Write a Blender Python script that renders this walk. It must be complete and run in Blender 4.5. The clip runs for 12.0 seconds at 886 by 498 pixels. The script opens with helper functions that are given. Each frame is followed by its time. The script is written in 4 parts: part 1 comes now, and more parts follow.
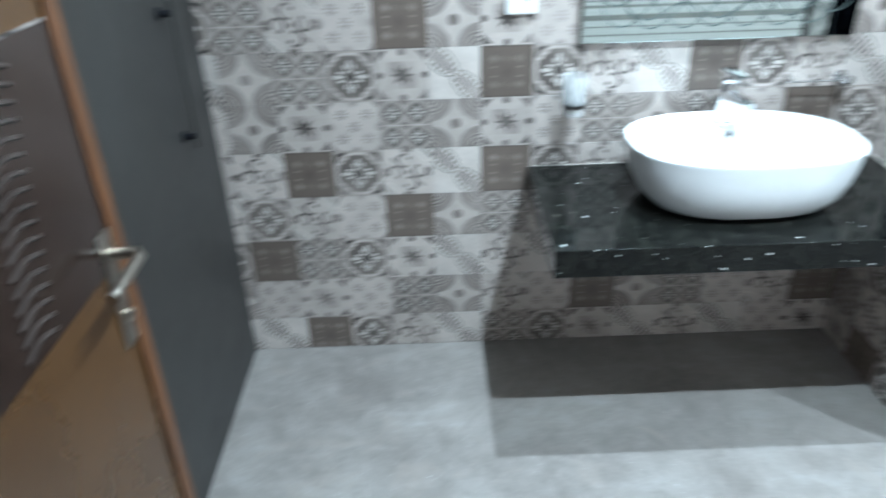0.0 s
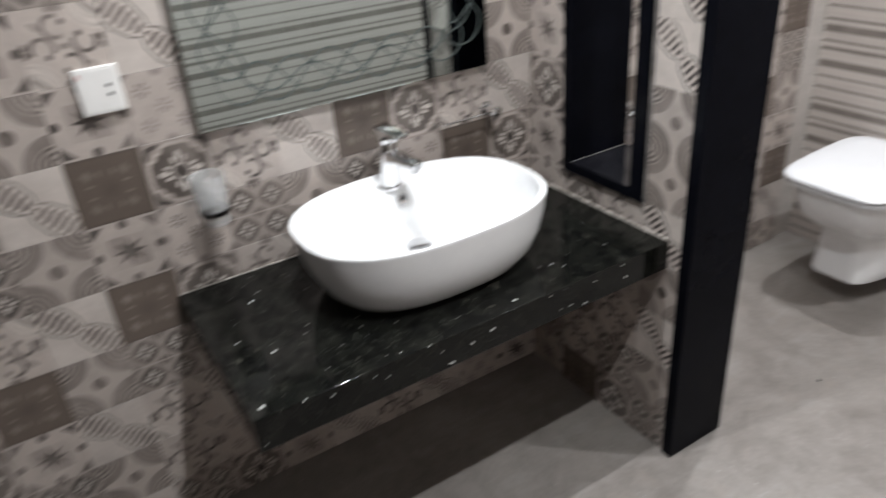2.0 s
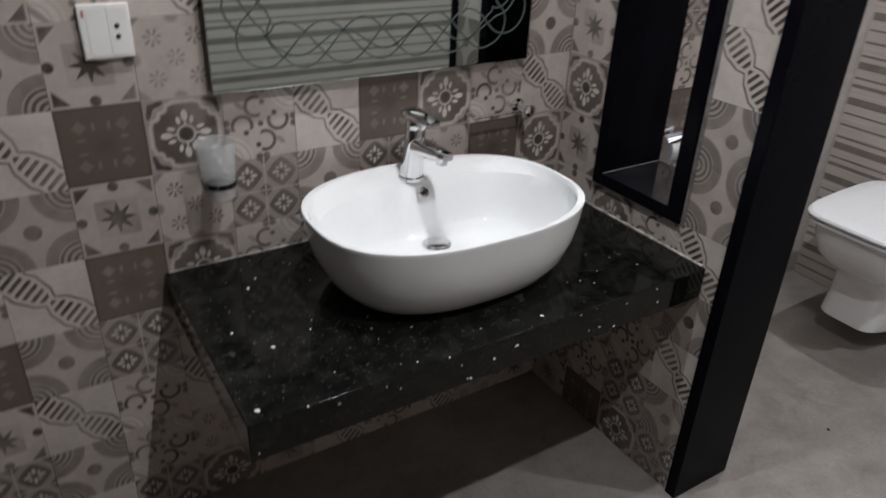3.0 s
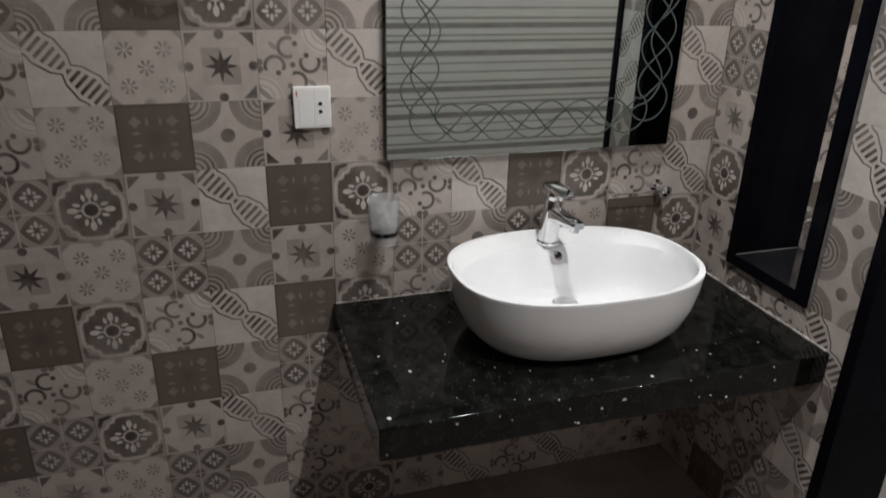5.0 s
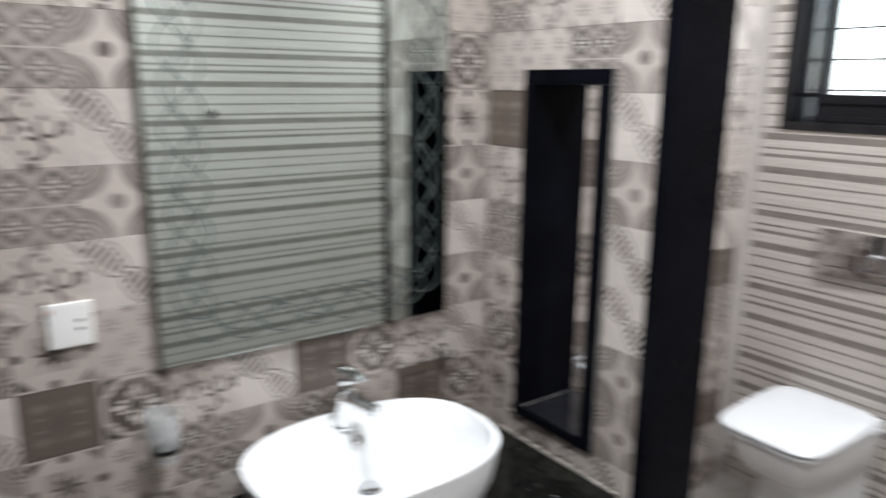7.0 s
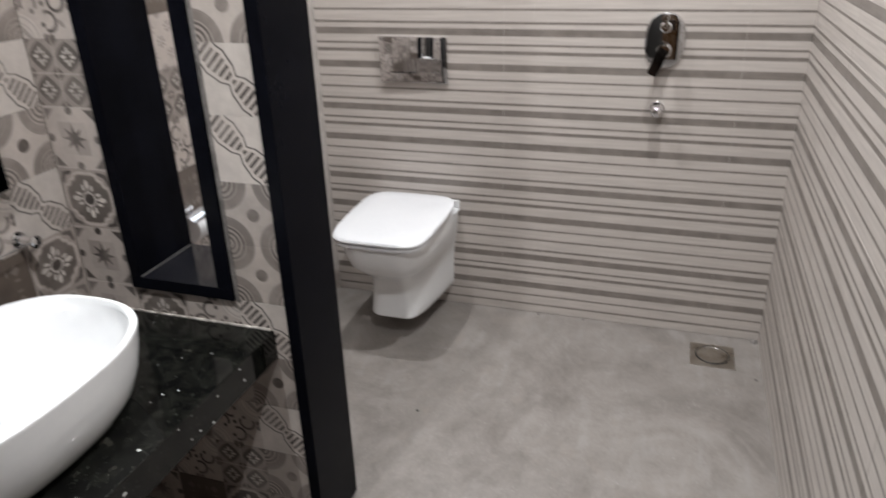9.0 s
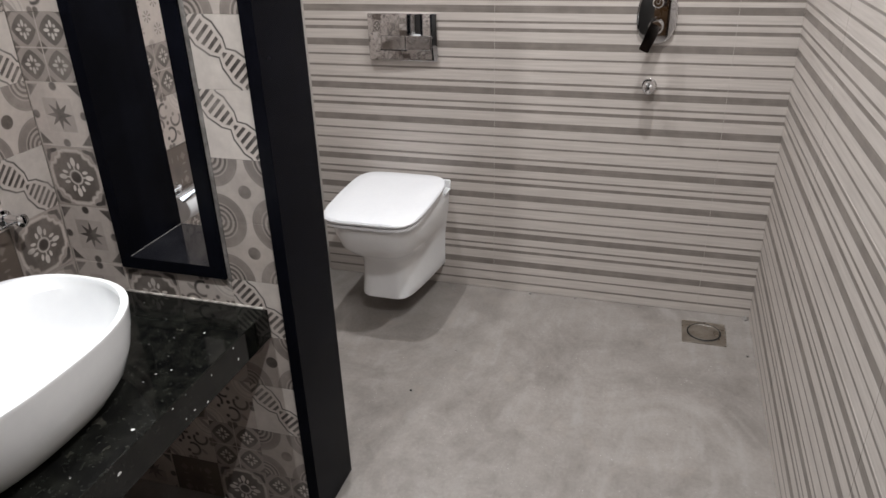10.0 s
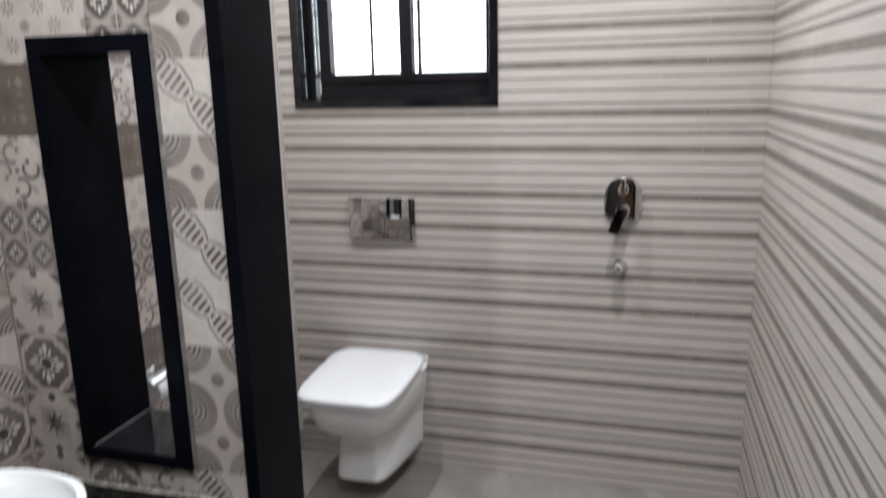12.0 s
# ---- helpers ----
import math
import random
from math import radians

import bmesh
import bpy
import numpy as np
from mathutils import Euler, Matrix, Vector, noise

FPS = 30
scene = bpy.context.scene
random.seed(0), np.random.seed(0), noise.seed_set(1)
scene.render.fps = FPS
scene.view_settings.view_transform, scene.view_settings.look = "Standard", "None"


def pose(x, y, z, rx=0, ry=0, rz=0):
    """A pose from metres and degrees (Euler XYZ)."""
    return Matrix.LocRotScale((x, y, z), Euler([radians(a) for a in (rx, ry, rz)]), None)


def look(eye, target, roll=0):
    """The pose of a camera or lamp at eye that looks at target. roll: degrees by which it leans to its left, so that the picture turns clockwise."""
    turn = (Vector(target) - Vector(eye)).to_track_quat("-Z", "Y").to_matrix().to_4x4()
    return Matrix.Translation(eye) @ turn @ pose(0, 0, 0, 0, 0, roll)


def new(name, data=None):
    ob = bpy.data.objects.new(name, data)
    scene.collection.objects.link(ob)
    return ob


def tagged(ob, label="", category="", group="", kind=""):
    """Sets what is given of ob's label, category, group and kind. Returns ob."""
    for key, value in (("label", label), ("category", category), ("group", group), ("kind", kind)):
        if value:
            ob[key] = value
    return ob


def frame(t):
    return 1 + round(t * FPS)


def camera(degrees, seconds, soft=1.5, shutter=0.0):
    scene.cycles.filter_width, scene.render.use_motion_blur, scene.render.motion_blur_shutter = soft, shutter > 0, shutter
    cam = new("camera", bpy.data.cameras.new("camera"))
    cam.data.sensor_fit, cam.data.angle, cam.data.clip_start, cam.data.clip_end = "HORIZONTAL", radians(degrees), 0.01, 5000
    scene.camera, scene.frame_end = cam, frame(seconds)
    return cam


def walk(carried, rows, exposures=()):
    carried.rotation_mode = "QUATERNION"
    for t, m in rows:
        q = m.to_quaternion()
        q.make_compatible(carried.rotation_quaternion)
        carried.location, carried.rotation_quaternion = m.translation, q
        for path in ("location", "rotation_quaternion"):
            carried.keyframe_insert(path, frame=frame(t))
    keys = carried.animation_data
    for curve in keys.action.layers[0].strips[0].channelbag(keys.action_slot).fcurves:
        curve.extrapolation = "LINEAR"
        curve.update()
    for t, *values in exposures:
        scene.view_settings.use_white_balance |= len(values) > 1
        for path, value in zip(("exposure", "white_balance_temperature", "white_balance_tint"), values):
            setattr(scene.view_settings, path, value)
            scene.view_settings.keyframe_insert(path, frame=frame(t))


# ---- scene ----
cam = camera(63.4, 12.0, soft=1.5, shutter=0.9)
PATH = [
    (0, (-0.29, -2.043, 1.516), (-0.277, -0.296, 0.542), -1.9),
    (0.5, (-0.338, -1.936, 1.509), (0.008, -0.21, 0.561), 0.1),
    (1, (-0.296, -1.785, 1.49), (0.099, -0.06, 0.557), -0.8),
    (1.2, (-0.285, -1.730, 1.489), (0.182, -0.021, 0.562), -2.0),
    (1.5, (-0.261, -1.667, 1.489), (0.406, 0.0, 0.608), -4.2),
    (2, (-0.187, -1.577, 1.519), (0.69, -0.057, 0.559), -4.8),
    (2.3, (-0.223, -1.478, 1.461), (0.848, -0.040, 0.573), -2.7),
    (2.5, (-0.232, -1.436, 1.434), (0.845, 0.015, 0.576), -2.2),
    (2.7, (-0.234, -1.408, 1.433), (0.780, 0.078, 0.559), -0.7),
    (3, (-0.222, -1.404, 1.440), (0.736, 0.075, 0.493), 2.5),
    (3.3, (-0.217, -1.436, 1.440), (0.666, 0.073, 0.466), 3.3),
    (3.5, (-0.211, -1.486, 1.435), (0.533, 0.099, 0.467), 2.5),
    (3.7, (-0.214, -1.535, 1.434), (0.408, 0.118, 0.489), 1.7),
    (5.3, (-0.248, -1.631, 1.509), (0.316, 0.135, 0.76), 1.3),
    (5.5, (-0.255, -1.629, 1.516), (0.318, 0.144, 0.789), 1.3),
    (6, (-0.302, -1.6, 1.549), (0.378, 0.207, 1.025), 0.0),
    (6.5, (-0.33, -1.575, 1.59), (0.514, 0.188, 1.168), 0.0),
    (7, (-0.235, -1.568, 1.645), (0.906, 0.011, 1.194), 0.6),
    (7.2, (-0.246, -1.558, 1.630), (1.060, -0.113, 1.184), 1.0),
    (7.4, (-0.261, -1.552, 1.602), (1.166, -0.221, 1.164), 0.4),
    (7.5, (-0.274, -1.552, 1.59), (1.221, -0.303, 1.137), -0.3),
    (7.7, (-0.273, -1.517, 1.581), (1.286, -0.372, 1.074), -1.5),
    (9.3, (-0.228, -1.385, 1.528), (1.499, -0.857, 0.668), -1.5),
    (9.5, (-0.228, -1.375, 1.521), (1.497, -0.85, 0.657), -1.5),
    (10, (-0.231, -1.378, 1.514), (1.487, -0.84, 0.643), -1.8),
    (10.5, (-0.24, -1.384, 1.523), (1.501, -0.837, 0.705), -1.9),
    (11, (-0.243, -1.395, 1.528), (1.534, -0.841, 0.797), -2.0),
    (11.5, (-0.234, -1.395, 1.538), (1.586, -0.859, 0.905), -1.7),
    (12, (-0.222, -1.387, 1.565), (1.658, -0.871, 1.121), -1.2),
]
walk(cam, [(t, look(eye, target, roll)) for t, eye, target, roll in PATH],
     exposures=[(0.0, 1.46, 5150, -6), (0.5, 1.40, 5350, -3), (1.0, 1.22, 5800, 2), (1.25, 0.98, 6200, 6), (1.6, 0.66, 6400, 8),
                (2.5, -0.18, 6500, 10), (3.0, -0.50, 6500, 10), (3.7, -0.58, 6600, 10), (5.4, -0.40, 6700, 10), (6.0, -0.20, 6600, 9.5), (6.7, 0.05, 6500, 9),
                (7.3, 0.3, 6250, 7), (9.4, 0.08, 6600, 10), (10.7, 0.06, 6600, 10), (11.4, 0.0, 6600, 10), (12.0, -0.05, 6350, 9)])


# ---- world and lamps ----
world = bpy.data.worlds.new("sky")
scene.world = world
world.use_nodes = True
sky = world.node_tree.nodes.new("ShaderNodeTexSky")
sky.sky_type, sky.sun_disc = "NISHITA", False
sky.sun_elevation, sky.sun_rotation = radians(48), radians(200)
world.node_tree.nodes["Background"].inputs[1].default_value = 0.15
world.node_tree.links.new(sky.outputs[0], world.node_tree.nodes["Background"].inputs[0])

CEIL = 2.62
LAMPS = [(0.41, -1.34, 16), (0.41, -0.49, 15), (1.89, -0.36, 13), (1.80, -1.33, 14)]
LAMP_COLOR = (0.96, 0.975, 1.0)


def lamp(x, y, watts):
    data = bpy.data.lights.new("downlight_lamp", "AREA")
    data.shape, data.size, data.energy, data.color = "DISK", 0.035, watts, LAMP_COLOR
    data.spread = radians(146)
    ob = new("downlight_lamp", data)
    ob.matrix_world = pose(x, y, CEIL - 0.03)


for lx, ly, lw in LAMPS:
    lamp(lx, ly, lw)
# daylight through the window
data = bpy.data.lights.new("window_daylight", "AREA")
data.shape, data.size, data.size_y, data.energy, data.color = "RECTANGLE", 0.7, 0.75, 5, (0.93, 0.97, 1.0)
new("window_daylight", data).matrix_world = look((2.62, -0.46, 1.9), (1.0, -0.46, 1.7))


# ---- node helpers ----
class Ex:
    """A value in a node tree, with arithmetic."""
    def __init__(self, tree, socket):
        self.tree, self.socket = tree, socket

    def op(self, kind, *others):
        node = self.tree.nodes.new("ShaderNodeMath")
        node.operation = kind
        for i, v in enumerate((self, *others)):
            if isinstance(v, Ex):
                self.tree.links.new(v.socket, node.inputs[i])
            else:
                node.inputs[i].default_value = v
        return Ex(self.tree, node.outputs[0])

    def __add__(self, o): return self.op("ADD", o)
    def __sub__(self, o): return self.op("SUBTRACT", o)
    def __mul__(self, o): return self.op("MULTIPLY", o)
    def __truediv__(self, o): return self.op("DIVIDE", o)
    def __neg__(self): return self.op("MULTIPLY", -1.0)
    def __abs__(self): return self.op("ABSOLUTE")
    def __pow__(self, o): return self.op("POWER", o)
    def max(self, o): return self.op("MAXIMUM", o)
    def min(self, o): return self.op("MINIMUM", o)
    def sin(self): return self.op("SINE")
    def sqrt(self): return self.op("SQRT")
    def frac(self): return self.op("FRACT")
    def atan2(self, o): return self.op("ARCTAN2", o)
    def inside(self, soft=0.03):
        """1 where the value is below zero, with a soft edge."""
        return ((-self) / soft + 0.5).op("MAXIMUM", 0.0).op("MINIMUM", 1.0)
    def inv(self): return -self + 1.0


def rgb(c):
    return (*c, 1.0)


def link(mat, a, b):
    mat.node_tree.links.new(a, b)


def blank(name, rough=0.5, metal=0.0, color=(0.5, 0.5, 0.5)):
    mat = bpy.data.materials.new(name)
    mat.use_nodes = True
    b = mat.node_tree.nodes["Principled BSDF"]
    b.inputs["Base Color"].default_value = rgb(color)
    b.inputs["Roughness"].default_value = rough
    b.inputs["Metallic"].default_value = metal
    return mat, b


def coords(mat, kind="Object"):
    return mat.node_tree.nodes.new("ShaderNodeTexCoord").outputs[kind]


def position(mat):
    return mat.node_tree.nodes.new("ShaderNodeNewGeometry").outputs["Position"]


def split(mat, vec):
    s = mat.node_tree.nodes.new("ShaderNodeSeparateXYZ")
    link(mat, vec, s.inputs[0])
    return [Ex(mat.node_tree, o) for o in s.outputs]


def noise_of(mat, vec, scale, detail=3.0, rough=0.55, distort=0.0):
    n = mat.node_tree.nodes.new("ShaderNodeTexNoise")
    n.inputs["Scale"].default_value, n.inputs["Detail"].default_value = scale, detail
    n.inputs["Roughness"].default_value, n.inputs["Distortion"].default_value = rough, distort
    link(mat, vec, n.inputs["Vector"])
    return Ex(mat.node_tree, n.outputs["Fac"])


def ranged(ex, a, b, lo=0.0, hi=1.0):
    n = ex.tree.nodes.new("ShaderNodeMapRange")
    ex.tree.links.new(ex.socket, n.inputs["Value"])
    for key, v in (("From Min", a), ("From Max", b), ("To Min", lo), ("To Max", hi)):
        n.inputs[key].default_value = v
    return Ex(ex.tree, n.outputs["Result"])


def mix(mat, fac, a, b):
    n = mat.node_tree.nodes.new("ShaderNodeMix")
    n.data_type = "RGBA"
    for sock, v in ((n.inputs[0], fac), (n.inputs[6], a), (n.inputs[7], b)):
        if isinstance(v, Ex):
            link(mat, v.socket, sock)
        elif isinstance(v, tuple):
            sock.default_value = rgb(v)
        elif isinstance(v, float):
            sock.default_value = v
        else:
            link(mat, v, sock)
    return n.outputs[2]


def bump(mat, b, ex, strength, distance=0.001):
    n = mat.node_tree.nodes.new("ShaderNodeBump")
    n.inputs["Strength"].default_value, n.inputs["Distance"].default_value = strength, distance
    link(mat, ex.socket, n.inputs["Height"])
    link(mat, n.outputs[0], b.inputs["Normal"])


def object_random(mat):
    return Ex(mat.node_tree, mat.node_tree.nodes.new("ShaderNodeObjectInfo").outputs["Random"])


# ---- printed tile materials ----
WHITE, PALE, LIGHT, MID, DARK, BROWN = (0.60, 0.545, 0.50), (0.48, 0.42, 0.382), (0.335, 0.29, 0.262), (0.100, 0.083, 0.073), (0.045, 0.037, 0.033), (0.128, 0.100, 0.082)
HALF = 0.075


def length(a, b):
    return (a * a + b * b).sqrt()


def ring(r, centre, width, soft=0.05):
    return (abs(r - centre) - width / 2).inside(soft)


def print_of(kind, u, v):
    """The masks of one printed square: its ground, and (mask, colour) from below to above."""
    au, av = abs(u), abs(v)
    if kind == "diamond":
        hi, lo = au.max(av), au.min(av)
        steps = abs((hi - lo) * 8.0).sin().op("ABSOLUTE") * 0.09
        d = (au + av + steps).max(hi * 1.42)
        shape = (d - 1.14).inside(0.05)
        pet = (length((hi - 0.50) / 0.15, lo / 0.085) - 1.0).inside(0.25)
        leaf = (length((hi - lo * 0.5 - 0.29) / 0.10, (lo - 0.17) / 0.055) - 1.0).inside(0.3)
        stem = (abs(hi - 0.30) - 0.06).inside(0.03) * (lo - 0.022).inside(0.03)
        r = length(u, v)
        core, halo = (r - 0.165).inside(0.05), ring(r, 0.225, 0.045)
        wing = (length((hi - 0.84 + (lo - 0.7) * 0.25) / 0.07, (lo - 0.68) / 0.20) - 1.0).inside(0.3)
        tip = (length(au - 0.80, av - 0.80) - 0.09).inside(0.05)
        return LIGHT, [(ring(d, 1.25, 0.12), PALE), (shape, MID), (pet.max(leaf).max(stem), WHITE), (halo, WHITE), (core, DARK), (wing.max(tip), DARK)]
    if kind == "star":
        r, a = length(u, v), v.atan2(u)
        tri = abs((a * (8 / (2 * math.pi)) + 0.5).frac() - 0.5) * -2.0 + 1.0
        star = (r - 0.20 - tri * tri * 0.26).inside(0.05)
        square = (au.max(av) - 0.52).inside(0.04)
        cor = (-(au + av) + 1.48).inside(0.05) * (au.max(av) - 0.93).inside(0.04)
        mid = (length(au.max(av) - 0.88, au.min(av)) - 0.13).inside(0.05)
        return PALE, [(square * 0.5, LIGHT), ((u * v).inside(0.03) * square * 0.35, MID), (star, DARK), (cor, DARK), (mid, DARK)]
    if kind == "hatch":
        s, t = abs(u + v), u - v
        ripple = abs((t * 1.5 + 0.5).frac() - 0.5)
        w = (abs(t) * 1.5).min(1.0) * 0.29 + ripple * 0.16 + 0.12
        stripes = ((t * 3.5).frac() - 0.5).inside(0.1)
        band = (s - w).inside(0.04)
        return (0.55, 0.495, 0.455), [(band, PALE), (band * stripes * (s - w + 0.07).inside(0.04), DARK), (ring(s - w, 0.125, 0.08), DARK)]
    if kind == "panel":
        dia = (abs(au - 0.5) + abs(av - 0.5) - 0.17).inside(0.08)
        dash = (length((au.max(av) - 0.5) / 0.11, (au.min(av) - 0.18) / 0.04) - 1.0).inside(0.4)
        edge = (-(au.max(av)) + 0.93).inside(0.04)
        return BROWN, [(dia.max(dash) * 0.5, LIGHT), ((length(u, v) - 0.22).inside(0.3) * 0.4, DARK), (edge * 0.3, DARK)]
    if kind == "medal":
        a, b = abs(au * 2.0 - 1.0), abs(av * 2.0 - 1.0)
        d = a ** 1.3 + b ** 1.3
        r = length(a, b)
        pet = (length((a.max(b) - 0.36) / 0.2, a.min(b) / 0.1) - 1.0).inside(0.3)
        dots = (length(a - 0.24, b - 0.24) - 0.09).inside(0.08)
        line = (au.min(av) - 0.02).inside(0.03)
        cor = (-(a + b) + 1.55).inside(0.1)
        return LIGHT, [((d - 0.84).inside(0.07) * 0.82, DARK), (pet.max(dots), WHITE), ((r - 0.12).inside(0.06), MID), (cor, MID), (line, PALE)]
    if kind == "arcs":
        cu, cv = au.inv(), av.inv()
        r = length(cu, cv)
        disc = (r - 0.86).inside(0.03)
        rings = ((r * 6.2).frac() - 0.5).inside(0.15) * (r - 0.56).inside(0.04)
        outer = ring(r, 0.72, 0.24, 0.03)
        dot = (length(u, v) - 0.21).inside(0.03)
        return PALE, [(disc, LIGHT), (outer * 0.6, MID), (rings, MID), (dot, MID), (ring(r, 0.87, 0.035), MID)]
    if kind == "scroll":
        curl = None
        for cx, cy, ox, oy in ((-0.12, 0.50, 1, 0), (-0.52, -0.02, 0, -1), (0.50, 0.06, 0, 1), (0.10, -0.50, -1, 0)):
            r = length(u - cx, v - cy)
            m = ring(r, 0.27, 0.10) * ((u - cx) * float(ox) + (v - cy) * float(oy) - 0.12).inside(0.06)
            tip = (length(u - cx - 0.20 * ox + 0.10 * oy, v - cy - 0.20 * oy - 0.10 * ox) - 0.075).inside(0.05)
            m = m.max(tip)
            curl = m if curl is None else curl.max(m)
        far = length(u - 1.0, v - 1.0).min(length(u + 1.0, v + 1.0))
        arcs = ((far * 5.0).frac() - 0.35).inside(0.15) * (far - 0.75).inside(0.05) * (-far + 0.3).inside(0.05)
        leaf = (length((u - v) / 0.5, (au + av - 1.66) / 0.11) - 1.0).inside(0.2)
        drop = (length((au + av - 1.1) / 0.22, (au - av) / 0.10) - 1.0).inside(0.3) * (u * v).inside(0.05)
        dot = (length(u, v) - 0.08).inside(0.05)
        return PALE, [((far - 0.72).inside(0.05) * 0.6, WHITE), (arcs * 0.3, MID), (curl, DARK), (leaf * 0.7, MID), (drop * 0.6, MID), (dot, DARK), ((length(au.max(av) - 0.95, au.min(av) - 0.1) - 0.10).inside(0.05), MID)]
    # faded little flowers
    a, b = au * 2.0 - 1.0, av * 2.0 - 1.0
    r, ang = length(a, b), b.atan2(a)
    flower = (r - 0.44).inside(0.06) * ((r - 0.1).inside(0.05)).inv() * ((ang * 7.0).sin() - 0.1).inside(0.6).inv()
    r2, ang2 = length(u * 2.0, v * 2.0), v.atan2(u)
    mid = (r2 - 0.44).inside(0.06) * ((r2 - 0.1).inside(0.05)).inv() * ((ang2 * 7.0).sin() - 0.1).inside(0.6).inv()
    return PALE, [(flower.max(mid) * 0.8, MID), ((-(au + av) + 1.72).inside(0.08) * 0.7, MID), ((length(au.max(av) - 1.0, au.min(av)) - 0.16).inside(0.1) * 0.6, MID)]


def printed(kind):
    mat, b = blank("printed_tile_" + kind, 0.34)
    vec = coords(mat)
    x, y, z = split(mat, vec)
    u, v = x / HALF, z / HALF
    ground, layers = print_of(kind, u, v)
    pos = position(mat)
    fade = ranged(noise_of(mat, pos, 8.0, 5.0, 0.65), 0.40, 0.68, 1.0, 0.42)
    color = mix(mat, ranged(noise_of(mat, pos, 16.0, 5.0), 0.3, 0.7) * 0.22, ground, MID)
    for mask, c in layers:
        color = mix(mat, mask * fade, color, c)
    tone = object_random(mat) * 0.14 - 0.07 + ranged(noise_of(mat, pos, 60.0, 3.0), 0.3, 0.7, -0.05, 0.05) + 1.0
    hsv = mat.node_tree.nodes.new("ShaderNodeHueSaturation")
    link(mat, tone.socket, hsv.inputs["Value"])
    link(mat, color, hsv.inputs["Color"])
    link(mat, hsv.outputs[0], b.inputs["Base Color"])
    bump(mat, b, noise_of(mat, pos, 220.0, 2.0), 0.08, 0.0006)
    link(mat, ranged(noise_of(mat, pos, 30.0, 3.0), 0.3, 0.7, 0.30, 0.46).socket, b.inputs["Roughness"])
    return mat


KINDS = {"A": "diamond", "B": "star", "C": "hatch", "D": "panel", "E": "medal", "F": "arcs", "G": "scroll", "H": "flowers"}
PRINTS = {key: printed(kind) for key, kind in KINDS.items()}

# bands of the striped tile: height below the tile's first thick band, and width
BANDS = [(0.0, 0.026), (0.045, 0.008), (0.073, 0.013), (0.129, 0.027), (0.176, 0.007), (0.219, 0.008), (0.266, 0.009)]


def striped():
    mat, b = blank("striped_tile", 0.38)
    x, y, z = split(mat, coords(mat))
    pos = position(mat)
    down = ((z * -1.0 + 0.258 + 0.3) / 0.3).frac() * 0.3
    mask = None
    for c, w in BANDS:
        d = abs(down - c)
        d = d.min(abs(down - (c + 0.3)))
        m = (d - w / 2).inside(0.0015)
        mask = m if mask is None else mask.max(m)
    streak = mat.node_tree.nodes.new("ShaderNodeMapping")
    streak.inputs["Scale"].default_value = (1.5, 1.5, 40.0)
    link(mat, pos, streak.inputs[0])
    grain = noise_of(mat, streak.outputs[0], 3.0, 4.0)
    light = mix(mat, ranged(grain, 0.3, 0.7), (0.45, 0.408, 0.377), (0.55, 0.503, 0.467))
    dark = mix(mat, ranged(noise_of(mat, pos, 14.0, 4.0), 0.3, 0.7), (0.160, 0.139, 0.124), (0.225, 0.198, 0.177))
    link(mat, mix(mat, mask * ranged(grain, 0.2, 0.6, 0.82, 1.0), light, dark), b.inputs["Base Color"])
    bump(mat, b, mask * -1.0 + noise_of(mat, pos, 180.0, 2.0) * 0.3, 0.25, 0.0008)
    return mat


M_STRIPE = striped()


def mottled(name, a, c, rough=(0.4, 0.55), scale=4.0, metal=0.0, relief=0.05, fine=60.0, gloss=0.5):
    mat, b = blank(name, metal=metal)
    b.inputs["Specular IOR Level"].default_value = gloss
    pos = position(mat)
    big, small = noise_of(mat, pos, scale, 5.0, 0.6, 0.4), noise_of(mat, pos, fine, 3.0)
    link(mat, mix(mat, ranged(big * 0.7 + small * 0.3, 0.36, 0.64), a, c), b.inputs["Base Color"])
    link(mat, ranged(big, 0.35, 0.65, rough[0], rough[1]).socket, b.inputs["Roughness"])
    bump(mat, b, small + big * 0.5, relief, 0.001)
    return mat


